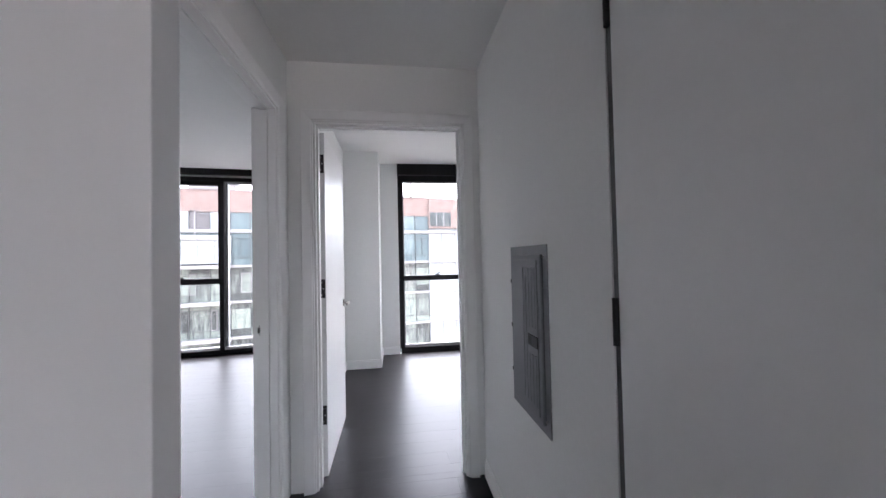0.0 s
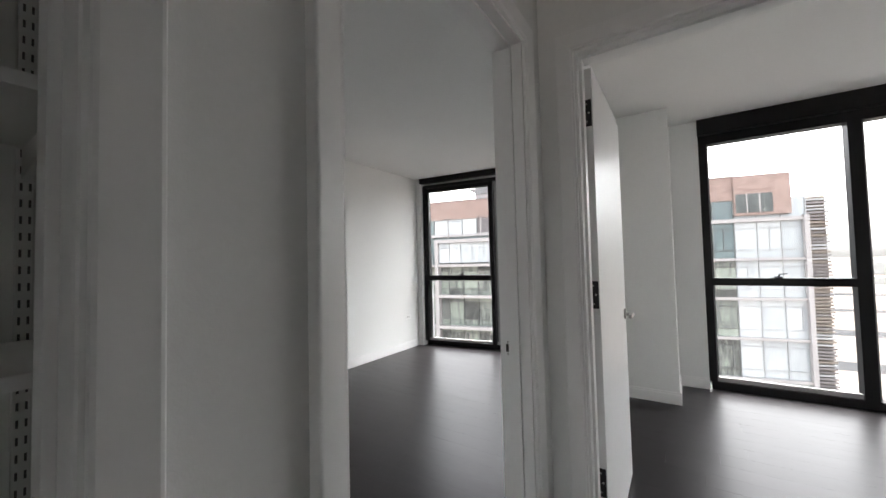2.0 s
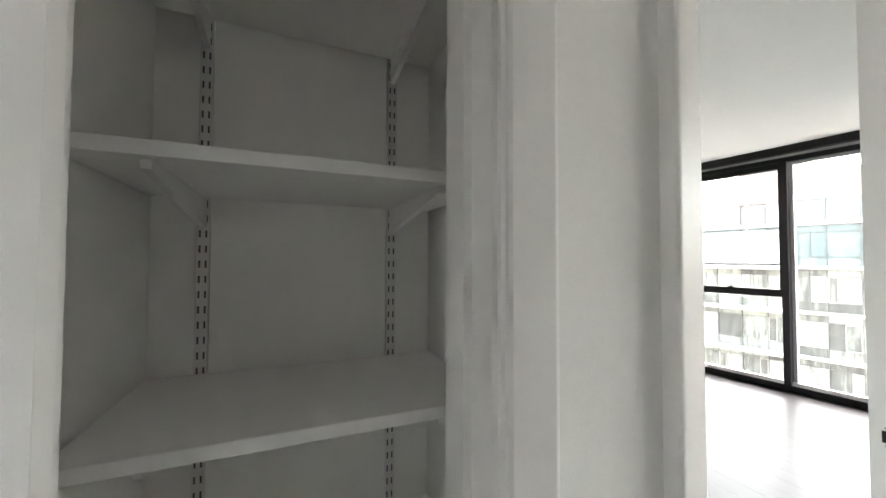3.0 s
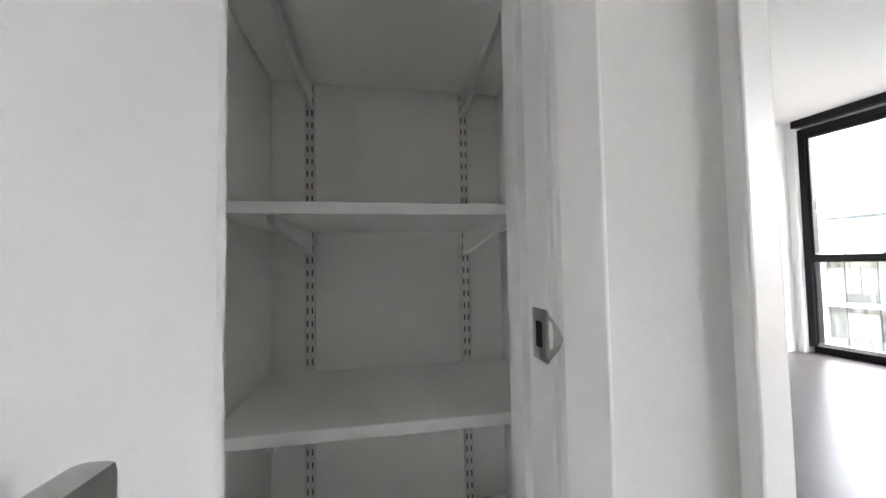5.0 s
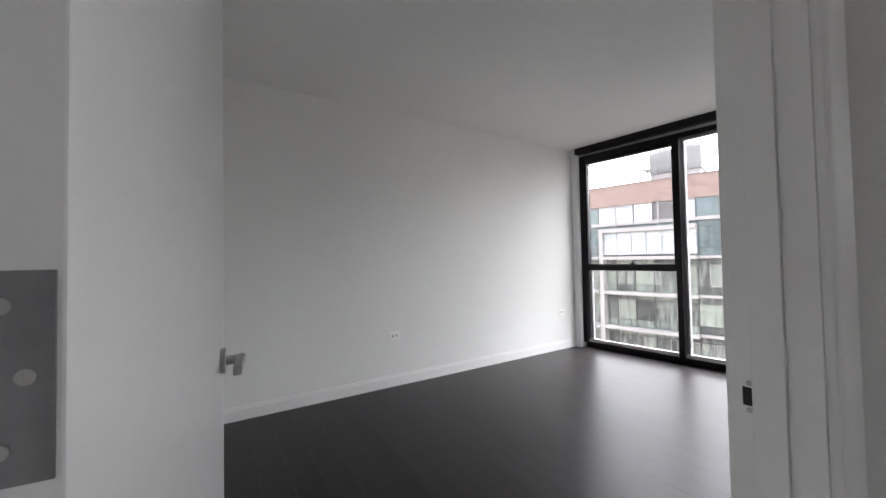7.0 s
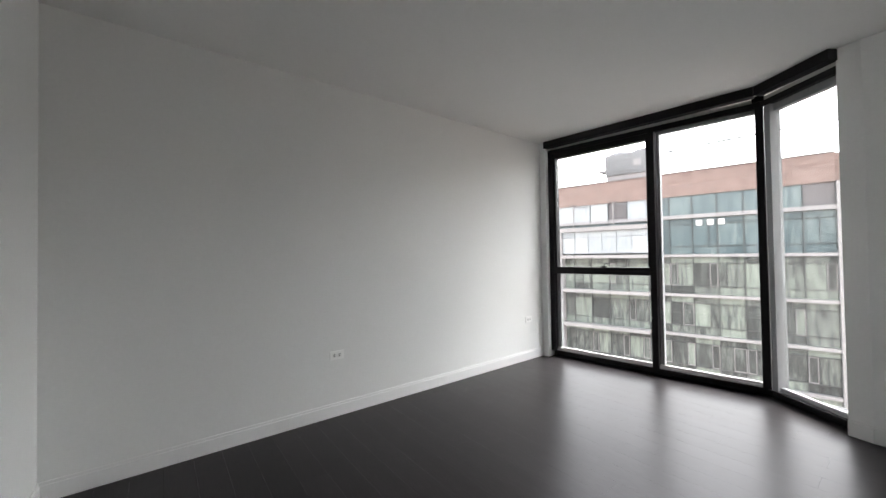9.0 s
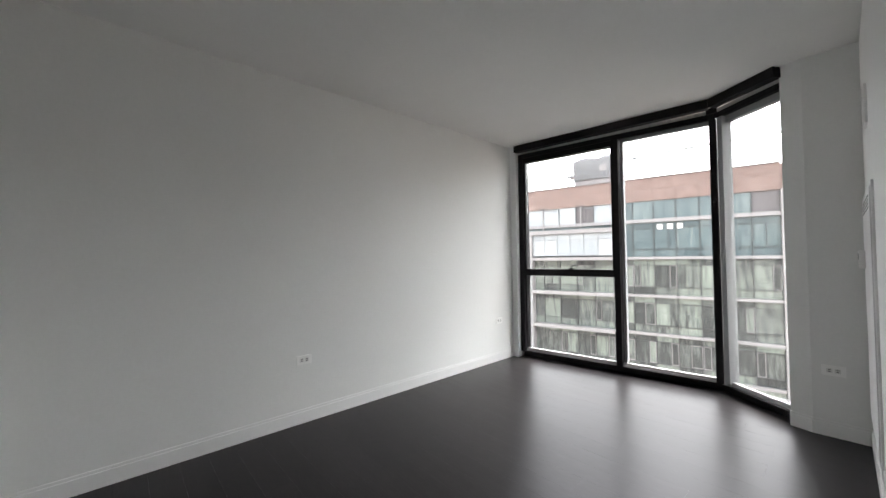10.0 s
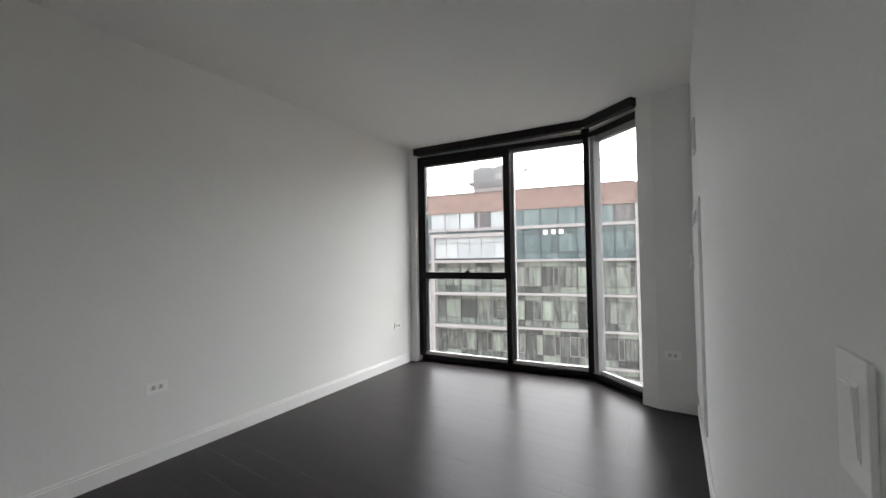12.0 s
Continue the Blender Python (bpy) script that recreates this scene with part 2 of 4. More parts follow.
# ---- plan (metres) ----
HALL_X, HALL_Z, ROOM_Z = 1.13, 2.48, 2.625
D_H = 2.13                      # door openings
D1 = (-1.086, -0.185)           # room door, in the west wall of the hall
DC = (-1.79, -1.375)            # linen closet
D2 = (0.136, 1.028)              # second room's door, in the north wall of the hall
DR = (-2.22, -1.345)           # door in the east wall of the hall
WEST, SOUTH, WIN = -3.037, -1.12, 3.14
DS = (-1.98, -1.515)             # closed door in the south wall of the room
T = 0.12


# ---- walls ----
bm = bmesh.new()
for y0, y1, z0, z1 in ((-2.6, DC[0], 0, 2.75), (DC[0], DC[1], D_H, 2.75), (DC[1], D1[0], 0, 2.75), (D1[0], D1[1], D_H, 2.75), (D1[1], 3.45, 0, 2.75)):
    box(bm, -T, 0, y0, y1, z0, z1)
structure("wall_hall_west", bm, WALL, "matte white painted plasterboard wall between hall and room")

bm = bmesh.new()
for y0, y1, z0, z1 in ((-2.6, DR[0], 0, 2.75), (DR[0], DR[1], D_H, 2.75), (DR[1], 0.0, 0, 2.75)):
    box(bm, HALL_X, HALL_X + T, y0, y1, z0, z1)
structure("wall_hall_east", bm, WALL, "matte white painted hall wall with a grey electrical panel")

bm = bmesh.new()
for x0, x1, z0, z1 in ((0.001, D2[0], 0, 2.75), (D2[0], D2[1], D_H, 2.75), (D2[1], 4.0, 0, 2.75)):
    box(bm, x0, x1, 0.0, T, z0, z1)
structure("wall_hall_north", bm, WALL, "matte white painted wall at the hall's end")

bm = bmesh.new()
for x0, x1, z0, z1 in ((WEST - T, DS[0], 0, 2.75), (DS[0], DS[1], D_H, 2.75), (DS[1], -T - 0.001, 0, 2.75)):
    box(bm, x0, x1, SOUTH - T, SOUTH, z0, z1)
structure("wall_room_south", bm, WALL, "matte white painted wall with a closed door")
structure("wall_behind_south_door", boxed(-2.2, -1.1, SOUTH - 0.3, SOUTH - 0.2, 0, 2.75), WALL, "plain white wall closing the space behind")
structure("wall_room_west", boxed(WEST - T, WEST, SOUTH, 3.3, 0, 2.75), WALL, "long matte white painted wall with two outlets")
structure("wall_window_return", boxed(WEST, -2.95, 3.12, 3.29, 0, 2.75), WALL, "narrow white wall return beside the window")

# white pier between the angled pane and the dividing wall
bm = bmesh.new()
prism(bm, ((-0.51, 3.045), (-0.395, 3.005), (-T - 0.001, 3.005), (-T - 0.001, 3.3), (-0.51, 3.3)), 0.0, 2.75)
for v in bm.verts:
    v.co = (v.co.x, v.co.z, v.co.y)
bmesh.ops.recalc_face_normals(bm, faces=bm.faces)
structure("wall_pier", bm, WALL, "white painted pier beside the angled window pane")

# second room
structure("wall_column", boxed(0.002, 0.418, 2.31, 3.4, 0, 2.75), WALL, "white boxed column in the second room")
structure("wall_room_two_north", boxed(0.418, 0.66, 2.895, 3.1, 0, 2.75), WALL, "white wall strip beside the second room's window")
structure("wall_room_two_east", boxed(3.9, 4.02, T, 3.5, 0, 2.75), WALL, "plain white wall of the second room")
# unseen living space added behind the hall; its window opening brightens hall and closet
LS = -7.6
bm = bmesh.new()
for x0, x1, y0, y1, z0, z1 in ((-3.6, -3.5, LS, -2.5, 0, 2.75), (3.5, 3.6, LS, -2.5, 0, 2.75), (-3.5, -T, -2.6, -2.5, 0, 2.75), (HALL_X + T, 3.5, -2.6, -2.5, 0, 2.75)):
    box(bm, x0, x1, y0, y1, z0, z1)
box(bm, -3.5, 0.5, LS, LS + 0.1, 0, 2.75)
structure("wall_living", bm, WALL, "plain white walls of an unseen space added behind the hall")
structure("ceiling_living", boxed(-3.6, 3.6, LS, -2.5, ROOM_Z + 0.02, ROOM_Z + 0.12), CEIL, "flat white ceiling of the unseen added space", "ceiling")
structure("floor_living", boxed(-3.6, 3.6, LS, -2.5, -0.12, -0.002), WOOD, "dark stained floor of the unseen added space", "floor")
bm = bmesh.new()
for x in (0.5, 1.95, 3.44):
    box(bm, x - 0.03, x + 0.06, LS, LS + 0.1, 0.1, 2.45)
box(bm, 0.5, 3.5, LS, LS + 0.1, 0.0, 0.1)
box(bm, 0.5, 3.5, LS, LS + 0.1, 2.45, 2.75)
structure("window_living", bm, BLACK, "black frame of an unseen window added to light the hall", "window")

# ceilings
structure("ceiling_hall", boxed(-0.06, HALL_X + 0.06, -2.55, 0.06, HALL_Z, HALL_Z + 0.1), CEIL, "flat white painted hall ceiling", "ceiling")
structure("ceiling_room", boxed(WEST - 0.1, -0.06, SOUTH - 0.1, 3.72, ROOM_Z, ROOM_Z + 0.11), CEIL, "flat white painted room ceiling", "ceiling")
structure("ceiling_room_two", boxed(-0.05, 4.0, 0.061, 3.4, ROOM_Z + 0.01, ROOM_Z + 0.12), CEIL, "flat white painted ceiling of the second room", "ceiling")
structure("roof_slab", boxed(WEST - 0.4, 4.4, -8.2, 3.8, 2.76, 3.0), CONCRETE, "concrete slab above the rooms", "slab")

# linen closet shell
CB, CN, CS = -0.594, SOUTH - T, -1.848
structure("wall_closet_back", boxed(CB - 0.1, CB, CS - 0.1, CN, 0, 2.75), CLOSET, "white painted back wall of the linen closet")
structure("wall_closet_south", boxed(CB, -T, CS - 0.1, CS, 0, 2.75), CLOSET, "white painted side wall of the linen closet")
structure("ceiling_closet", boxed(CB, -T, CS, CN, 2.40, 2.5), CEIL, "white closet ceiling", "ceiling")


# ---- trim ----
PROFILE = ((0.0, 0.0), (0.0, 0.010), (0.002, 0.013), (0.007, 0.013), (0.009, 0.016), (0.013, 0.018), (0.060, 0.025), (0.0635, 0.0245), (0.0655, 0.0225), (0.066, 0.019), (0.066, 0.0))


def casing(name, a0, a1, h, to_world, label):
    """A moulded door casing round an opening; to_world(a, d, z) turns along, proud and up into the world."""
    bm = bmesh.new()
    rows = []
    for u, d in PROFILE:
        rows.append([bm.verts.new(to_world(a, d, z)) for a, z in ((a0 - u, 0), (a0 - u, h + u), (a1 + u, h + u), (a1 + u, 0))])
    for p, q in zip(rows, rows[1:]):
        for k in range(3):
            bm.faces.new((p[k], p[k + 1], q[k + 1], q[k]))
    bmesh.ops.recalc_face_normals(bm, faces=bm.faces)
    return structure(name, bm, TRIM, label, "trim")


def jamb(name, a0, a1, h, d0, d1, stop0, stop1, to_world, label):
    """The lining of an opening with its door stop."""
    root = thing(name, pose(0, 0, 0), label, "trim", kind="structure")
    t = 0.018

    def add(piece, b0, b1, e0, e1, z0, z1):
        p, q = to_world(b0, e0, z0), to_world(b1, e1, z1)
        part(piece, boxed(min(p[0], q[0]), max(p[0], q[0]), min(p[1], q[1]), max(p[1], q[1]), z0, z1, bevel=0.0015), TRIM, root)
    add("lining", a0 - 0.002, a0 + t, d0, d1, 0, h)
    add("lining", a1 - t, a1 + 0.002, d0, d1, 0, h)
    add("head_lining", a0 + t, a1 - t, d0, d1, h - t, h + 0.002)
    add("stop", a0 + t - 0.001, a0 + t + 0.011, stop0, stop1, 0, h - t)
    add("stop", a1 - t - 0.011, a1 - t + 0.001, stop0, stop1, 0, h - t)
    add("head_stop", a0 + t + 0.011, a1 - t - 0.011, stop0, stop1, h - t - 0.011, h - t + 0.001)
    return root


def on_west(a, d, z):
    return (d, a, z)


def on_room_east(a, d, z):
    return (-T - d, a, z)


def on_north(a, d, z):
    return (a, -d, z)


def on_room_two(a, d, z):
    return (a, T + d, z)


def on_south(a, d, z):
    return (a, SOUTH + d, z)


casing("trim_room_door", D1[0] + 0.01, D1[1] - 0.01, D_H - 0.01, on_west, "white moulded casing round the room's doorway")
casing("trim_closet", DC[0] + 0.01, DC[1] - 0.018, D_H - 0.01, on_west, "white moulded casing round the linen closet")
casing("trim_second_door", D2[0] + 0.006, D2[1] - 0.006, D_H - 0.006, on_north, "white moulded casing round the second room's doorway")
casing("trim_second_door_inside", D2[0] + 0.01, D2[1] - 0.01, D_H - 0.01, on_room_two, "white moulded casing, second room side")
jamb("jamb_room_door", D1[0], D1[1], D_H, -T, 0.0, -0.082, -0.04, on_west, "white door lining with a stop")
jamb("jamb_closet", DC[0], DC[1], D_H, -T, 0.0, -0.085, -0.045, on_west, "white closet door lining with a stop")
jamb("jamb_second_door", D2[0], D2[1], D_H, -T, 0.0, -0.078, -0.036, on_north, "white door lining with a stop")


def baseboard(name, x0, x1, y0, y1, label="white painted baseboard with a square top", h=0.105):
    """A board of two steps against a wall; the thin axis is its thickness."""
    bm = boxed(x0, x1, y0, y1, 0.0, h - 0.018, bevel=0.0015)
    ix, iy = (0.004, 0.0) if abs(x1 - x0) < abs(y1 - y0) else (0.0, 0.004)
    cx, cy = (x0 + x1) / 2, (y0 + y1) / 2
    box(bm, cx - abs(x1 - x0) / 2 + ix, cx + abs(x1 - x0) / 2 - ix, cy - abs(y1 - y0) / 2 + iy, cy + abs(y1 - y0) / 2 - iy, h - 0.0185, h, bevel=0.002)
    return structure(name, bm, TRIM, label, "baseboard")


baseboard("baseboard_west", WEST, WEST + 0.014, SOUTH, 3.12)
baseboard("baseboard_return", WEST + 0.014, -2.95, 3.106, 3.12)
baseboard("baseboard_south", WEST + 0.014, DS[0] - 0.01, SOUTH, SOUTH + 0.014)
baseboard("baseboard_east", -T - 0.014, -T, D1[1] + 0.07, 2.991)
baseboard("baseboard_pier", -0.397, -T, 2.991, 3.005)
ob = baseboard("baseboard_pier_facet", -0.122, 0.0, -0.014, 0.0)
ob.matrix_world = pose(-0.395, 3.005, 0, 0, 0, -19.2)
baseboard("baseboard_hall_east", HALL_X - 0.014, HALL_X, DR[1] + 0.02, -0.021)
baseboard("baseboard_hall_west", 0.0, 0.014, DC[1] + 0.07, D1[0] - 0.07)
baseboard("baseboard_column", 0.002, 0.432, 2.296, 2.31)
baseboard("baseboard_column_side", 0.418, 0.432, 2.31, 2.895)
baseboard("baseboard_strip", 0.432, 0.66, 2.881, 2.895)
baseboard("baseboard_room_two", 0.0, 0.014, T + 0.03, 2.296)


# ---- doors ----
def lever(parent, x, y, z, side, toward):
    """A round rose with a straight lever; side: which face (+1 or -1 along y), toward: the way the lever points along x."""
    bm = tube(bmesh.new(), (x, y, z), (x, y + side * 0.011, z), 0.030, 32)
    rose = part("rose", bm, NICKEL, parent, "brushed nickel rose", True)
    rose["label"] = "round brushed nickel rose"
    bm = tube(bmesh.new(), (x, y + side * 0.011, z), (x, y + side * 0.052, z), 0.011, 20)
    box(bm, x - 0.012 if toward > 0 else x - 0.112, x + 0.112 if toward > 0 else x + 0.012, y + side * 0.042 - 0.009, y + side * 0.042 + 0.009, z - 0.011, z + 0.011, bevel=0.005)
    part("door_handle", bm, NICKEL, parent, "straight brushed nickel lever", True)


def door_leaf(name, m, width, label, levers=((1, -1), (-1, -1)), hinges=(0.376, 1.142, 1.912), hinge_side=1, height=2.105, thick=0.042, pin_stop=False, steel=None):
    """A flush leaf hung at its local origin and running along local x; hinge_side: the face with the knuckles."""
    root = mesh_object(name, boxed(0.003, width, -thick / 2, thick / 2, 0.008, height, bevel=0.002), DOOR)
    root.matrix_world = m
    tagged(root, label, "door", kind="structure")
    for side, toward in levers:
        lever(root, width - 0.065, side * thick / 2, 0.965, side, toward)
    if levers:
        part("latch_plate", boxed(width - 0.0005, width + 0.0012, -0.012, 0.012, 0.935, 0.992, bevel=0.0005), NICKEL, root, "nickel latch plate")
    for z in hinges:
        bm = tube(bmesh.new(), (-0.002, hinge_side * (thick / 2 + 0.006), z - 0.057), (-0.002, hinge_side * (thick / 2 + 0.006), z + 0.057), 0.0075, 14)
        for k in (-0.034, 0.0, 0.034):
            tube(bm, (-0.002, hinge_side * (thick / 2 + 0.006), z + k - 0.0008), (-0.002, hinge_side * (thick / 2 + 0.006), z + k + 0.0008), 0.0082, 14)
        box(bm, 0.0005, 0.0027, -thick / 2 + 0.004, thick / 2 + 0.002, z - 0.057, z + 0.057, bevel=0.0006)
        hinge = part("hinge", bm, steel or HINGE, root, "satin steel hinge", True)
        for k, e in ((-0.038, 0.004), (0.0, -0.006), (0.038, 0.004)):
            part("screw", tube(bmesh.new(), (0.0008, e, z + k), (-0.0012, e, z + k), 0.0045, 12), NICKEL, hinge, "", True)
    if pin_stop:
        s = hinge_side
        bm = tube(bmesh.new(), (-0.002, s * 0.03, hinges[-1] + 0.06), (-0.055, s * 0.045, hinges[-1] + 0.075), 0.004, 10)
        tube(bm, (-0.055, s * 0.045, hinges[-1] + 0.075), (-0.062, s * 0.047, hinges[-1] + 0.077), 0.009, 12)
        part("hinge_stop", bm, NICKEL, root, "small hinge-pin door stop", True)
    return root


# linen closet door, standing open at a right angle
door_leaf("door_closet", pose(0.003, DC[0] + 0.0385, 0, 0, 0, -3), 0.372, "narrow flush white closet door with nickel lever, standing open", levers=((1, -1), (-1, -1)), hinges=(0.30, 1.95), hinge_side=-1)
# room door, opened against the room's south side
door_leaf("door_room", pose(-0.128, -1.038, 0, 0, 0, 174), 0.815, "flush white room door with nickel lever, standing open", levers=((-1, -1),), hinge_side=1)
# second room's door, opened into that room
door_leaf("door_second_room", pose(0.162, 0.125, 0, 0, 0, 90.3), 0.83, "flush white door with nickel lever, opened inwards", hinge_side=1, pin_stop=True, steel=DARK_HINGE)
# closed door in the room's south wall
door_leaf("door_south", pose(DS[0] + 0.008, SOUTH - 0.022, 0, 0, 0, 0), 0.449, "closed flush white door with nickel lever", levers=((1, -1),), hinges=(0.30, 1.09, 1.87), pin_stop=True)
# closed door in the hall's east wall
door_leaf("door_hall_east", pose(HALL_X + 0.022, DR[1] - 0.019, 0, 0, 0, -90), 0.83, "closed flush white door with dark hinges", levers=(), hinges=(0.376, 1.155, 1.93), hinge_side=-1, pin_stop=True, steel=DARK_HINGE)
bm = boxed(HALL_X + 0.004, HALL_X + T, DR[1] - 0.017, DR[1] + 0.0, 0, D_H, bevel=0.001)
box(bm, HALL_X + 0.004, HALL_X + T, DR[0] + 0.0, DR[0] + 0.013, 0, D_H, bevel=0.001)
box(bm, HALL_X + 0.004, HALL_X + T, DR[0] + 0.013, DR[1] - 0.013, D_H - 0.014, D_H, bevel=0.001)
structure("jamb_hall_east", bm, REVEAL, "frame reveal round the closed door, coloured as its shadow gap", "trim")
structure("wall_behind_east_door", boxed(HALL_X + 0.25, HALL_X + 0.3, DR[0] - 0.1, DR[1] + 0.1, 0, 2.75), WALL, "plain white wall closing the space behind")


def strike_plate(name, m, w, h, label, screws, hole, lip=False):
    """A plate in local x (across) and z, facing local +y."""
    root = thing(name, m, label, "strike plate")
    part("plate", boxed(-w / 2, w / 2, 0, 0.0016, -h / 2, h / 2, bevel=0.0006), NICKEL if lip else TRIM, root)
    for z in screws:
        bm = tube(bmesh.new(), (0, 0.0012, z), (0, 0.0026, z), 0.0045, 14)
        part("screw", bm, NICKEL, root, "", True)
    if lip:
        bm = bmesh.new()
        rows = []
        for k in range(7):
            a = math.pi * k / 6
            rows.append([bm.verts.new((-w / 2 - 0.016 * math.sin(a), e - 0.010 * math.sin(a) ** 2, -h / 2 + h * k / 6)) for e in (0.0, 0.0016)])
        base = [[bm.verts.new((-w / 2 + 0.001, e, -h / 2 + h * k / 6)) for e in (0.0, 0.0016)] for k in range(7)]
        for k in range(6):
            bm.faces.new((rows[k][1], rows[k + 1][1], base[k + 1][1], base[k][1]))
            bm.faces.new((rows[k][0], base[k][0], base[k + 1][0], rows[k + 1][0]))
            bm.faces.new((rows[k][0], rows[k + 1][0], rows[k + 1][1], rows[k][1]))
        bmesh.ops.recalc_face_normals(bm, faces=bm.faces)
        part("lip", bm, NICKEL, root, "curved nickel lip", True)
    if hole:
        part("latch_hole", boxed(-0.007, 0.009, 0.0010, 0.0022, -0.015, 0.015, bevel=0.0004), HOLE, root, "dark latch hole")
    return root


strike_plate("strike_plate", pose(-0.088, D1[1] - 0.018, 0.965, 0, 0, 180), 0.030, 0.057, "nickel latch strike plate on the door lining", (-0.022, 0.022), True, False)
strike_plate("strike_plate", pose(-0.012, DC[1] - 0.0182, 0.975, 0, 0, 180), 0.036, 0.060, "nickel latch strike plate on the closet lining", (-0.024, 0.024), True, True)


# ---- linen closet shelving ----
SLOT = bpy.data.meshes.new("slot")
bm = boxed(-0.0005, 0.0004, -0.0018, 0.0018, 0.0, 0.015)
bm.to_mesh(SLOT)
bm.free()
SLOT.materials.append(SLOT_GREY)


def shelf_track(y):
    root = thing("shelf_track", pose(CB, y, 0), "white double-slotted steel shelf upright on the wall", "shelf upright", "closet uprights")
    part("upright", boxed(0, 0.012, -0.0125, 0.0125, 0.30, 2.35, bevel=0.002), TRACK, root)
    for k in range(63):
        for e in (-0.0058, 0.0058):
            ob = new("slot", SLOT)
            ob.parent = root
            ob.location = (0.012, e, 0.33 + k * 0.032)
    return root


TRACK_Y = (-1.753, -1.345)
SHELF_Z = (0.435, 0.795, 1.165, 1.553, 1.94)
for y in TRACK_Y:
    shelf_track(y)
for z in SHELF_Z:
    ob = thing("shelf", pose(0, 0, z), "white melamine shelf board on steel brackets", "shelf", "closet shelves")
    part("board", boxed(CB + 0.016, -0.234, CS + 0.004, CN - 0.004, -0.02, 0.0, bevel=0.001), SHELF, ob)
    part("edge_band", boxed(-0.234, -0.232, CS + 0.004, CN - 0.004, -0.02, 0.0, bevel=0.0008), TRIM, ob, "smooth white edge band")
    for y in TRACK_Y:
        bm = prism(bmesh.new(), ((CB + 0.0125, z - 0.0205), (-0.247, z - 0.0205), (-0.244, z - 0.024), (-0.247, z - 0.034), (CB + 0.0125, z - 0.082)), y - 0.006, y + 0.006)
        ob = mesh_object("shelf_bracket", bm, TRACK)
        tagged(ob, "white tapered steel shelf bracket hooked into an upright", "shelf bracket", "closet brackets")


# ---- windows ----
def frame_bar(bm, p, q, w, z0, z1):
    """An upright-sided bar in plan from p to q, w thick to its left side."""
    p, q = Vector((*p, 0)), Vector((*q, 0))
    d = (q - p).normalized()
    nrm = Vector((-d.y, d.x, 0)) * w
    lo = [bm.verts.new((v.x, v.y, z0)) for v in (p, q, q + nrm, p + nrm)]
    hi = [bm.verts.new((v.x, v.y, z1)) for v in (p, q, q + nrm, p + nrm)]
    fs = [bm.faces.new(list(reversed(lo))), bm.faces.new(hi)]
    for i in range(4):
        j = (i + 1) % 4
        fs.append(bm.faces.new((lo[i], lo[j], hi[j], hi[i])))
    bmesh.ops.recalc_face_normals(bm, faces=fs)
    return bm


def pane(parent, p, q, z0, z1):
    ob = part("pane", frame_bar(bmesh.new(), p, q, 0.012, z0, z1), GLASS, parent, "clear window glass")
    ob.visible_shadow = False
    return ob


def catch(parent, x, y, z):
    bm = boxed(x - 0.03, x + 0.03, y - 0.022, y, z - 0.004, z + 0.014, bevel=0.003)
    tube(bm, (x, y - 0.014, z + 0.01), (x + 0.008, y - 0.02, z + 0.034), 0.007, 10)
    tube(bm, (x + 0.008, y - 0.02, z + 0.034), (x + 0.062, y - 0.022, z + 0.04), 0.006, 10, 0.004)
    part("catch", bm, BLACK, parent, "black cam handle", True)


SILL, HEAD = 0.08, 2.475
A, B1, B2, C = (-2.95, WIN + 0.03), (-1.825, WIN + 0.185), (-0.985, WIN + 0.30), (-0.51, 3.08)


def on_a(x, off=0.0):
    """A point in plan on the long window line, off metres outwards."""
    return (x, A[1] + (B2[1] - A[1]) * (x - A[0]) / (B2[0] - A[0]) + off)


def on_c(t, off=0.0):
    """A point in plan on the angled pane's line, t from 0 to 1, off metres outwards."""
    d = Vector((C[0] - B2[0], C[1] - B2[1])).normalized()
    return (B2[0] + (C[0] - B2[0]) * t - d.y * off, B2[1] + (C[1] - B2[1]) * t + d.x * off)


win = thing("window_1", pose(0, 0, 0), "floor-to-ceiling black-framed window with an angled end pane", "window", kind="structure")


def bar(name, p, q, w, z0, z1, mat, label):
    return part(name, frame_bar(bmesh.new(), p, q, w, z0, z1), mat, win, label)


bar("window_sill", on_a(A[0], 0.06), (B2[0], B2[1] + 0.07), 0.06, 0.0, SILL - 0.012, BLACK, "low black aluminium sill")
bar("sill_lip", B2, C, 0.12, SILL - 0.013, SILL - 0.001, BLACK, "thin black sill lip")
bar("window_sill", on_a(B2[0] - 0.04, 0.065), on_a(B2[0] + 0.055, 0.065), 0.09, 0.0, SILL - 0.014, BLACK, "black corner of the sill")
bar("window_sill", on_c(-0.06, 0.058), on_c(1.0, 0.058), 0.06, 0.0, SILL - 0.013, BLACK, "low black aluminium sill")
bar("sill_lip", A, B2, 0.12, SILL - 0.012, SILL, BLACK, "thin black sill lip")
bar("sill_ledge", on_a(A[0] + 0.063, 0.03), on_a(B2[0] - 0.03, 0.03), 0.036, SILL, SILL + 0.036, LEDGE, "pale grey ledge at the glass")
bar("sill_gasket", on_a(A[0] + 0.063, 0.018), on_a(B2[0] - 0.03, 0.018), 0.012, SILL, SILL + 0.014, LEDGE, "thin pale gasket line")
bar("sill_ledge", on_c(0.12, 0.03), on_c(0.99, 0.03), 0.03, SILL, SILL + 0.036, LEDGE, "pale grey ledge at the glass")
bar("window_frame", A, on_a(A[0] + 0.06), 0.12, SILL, HEAD, BLACK, "black jamb")
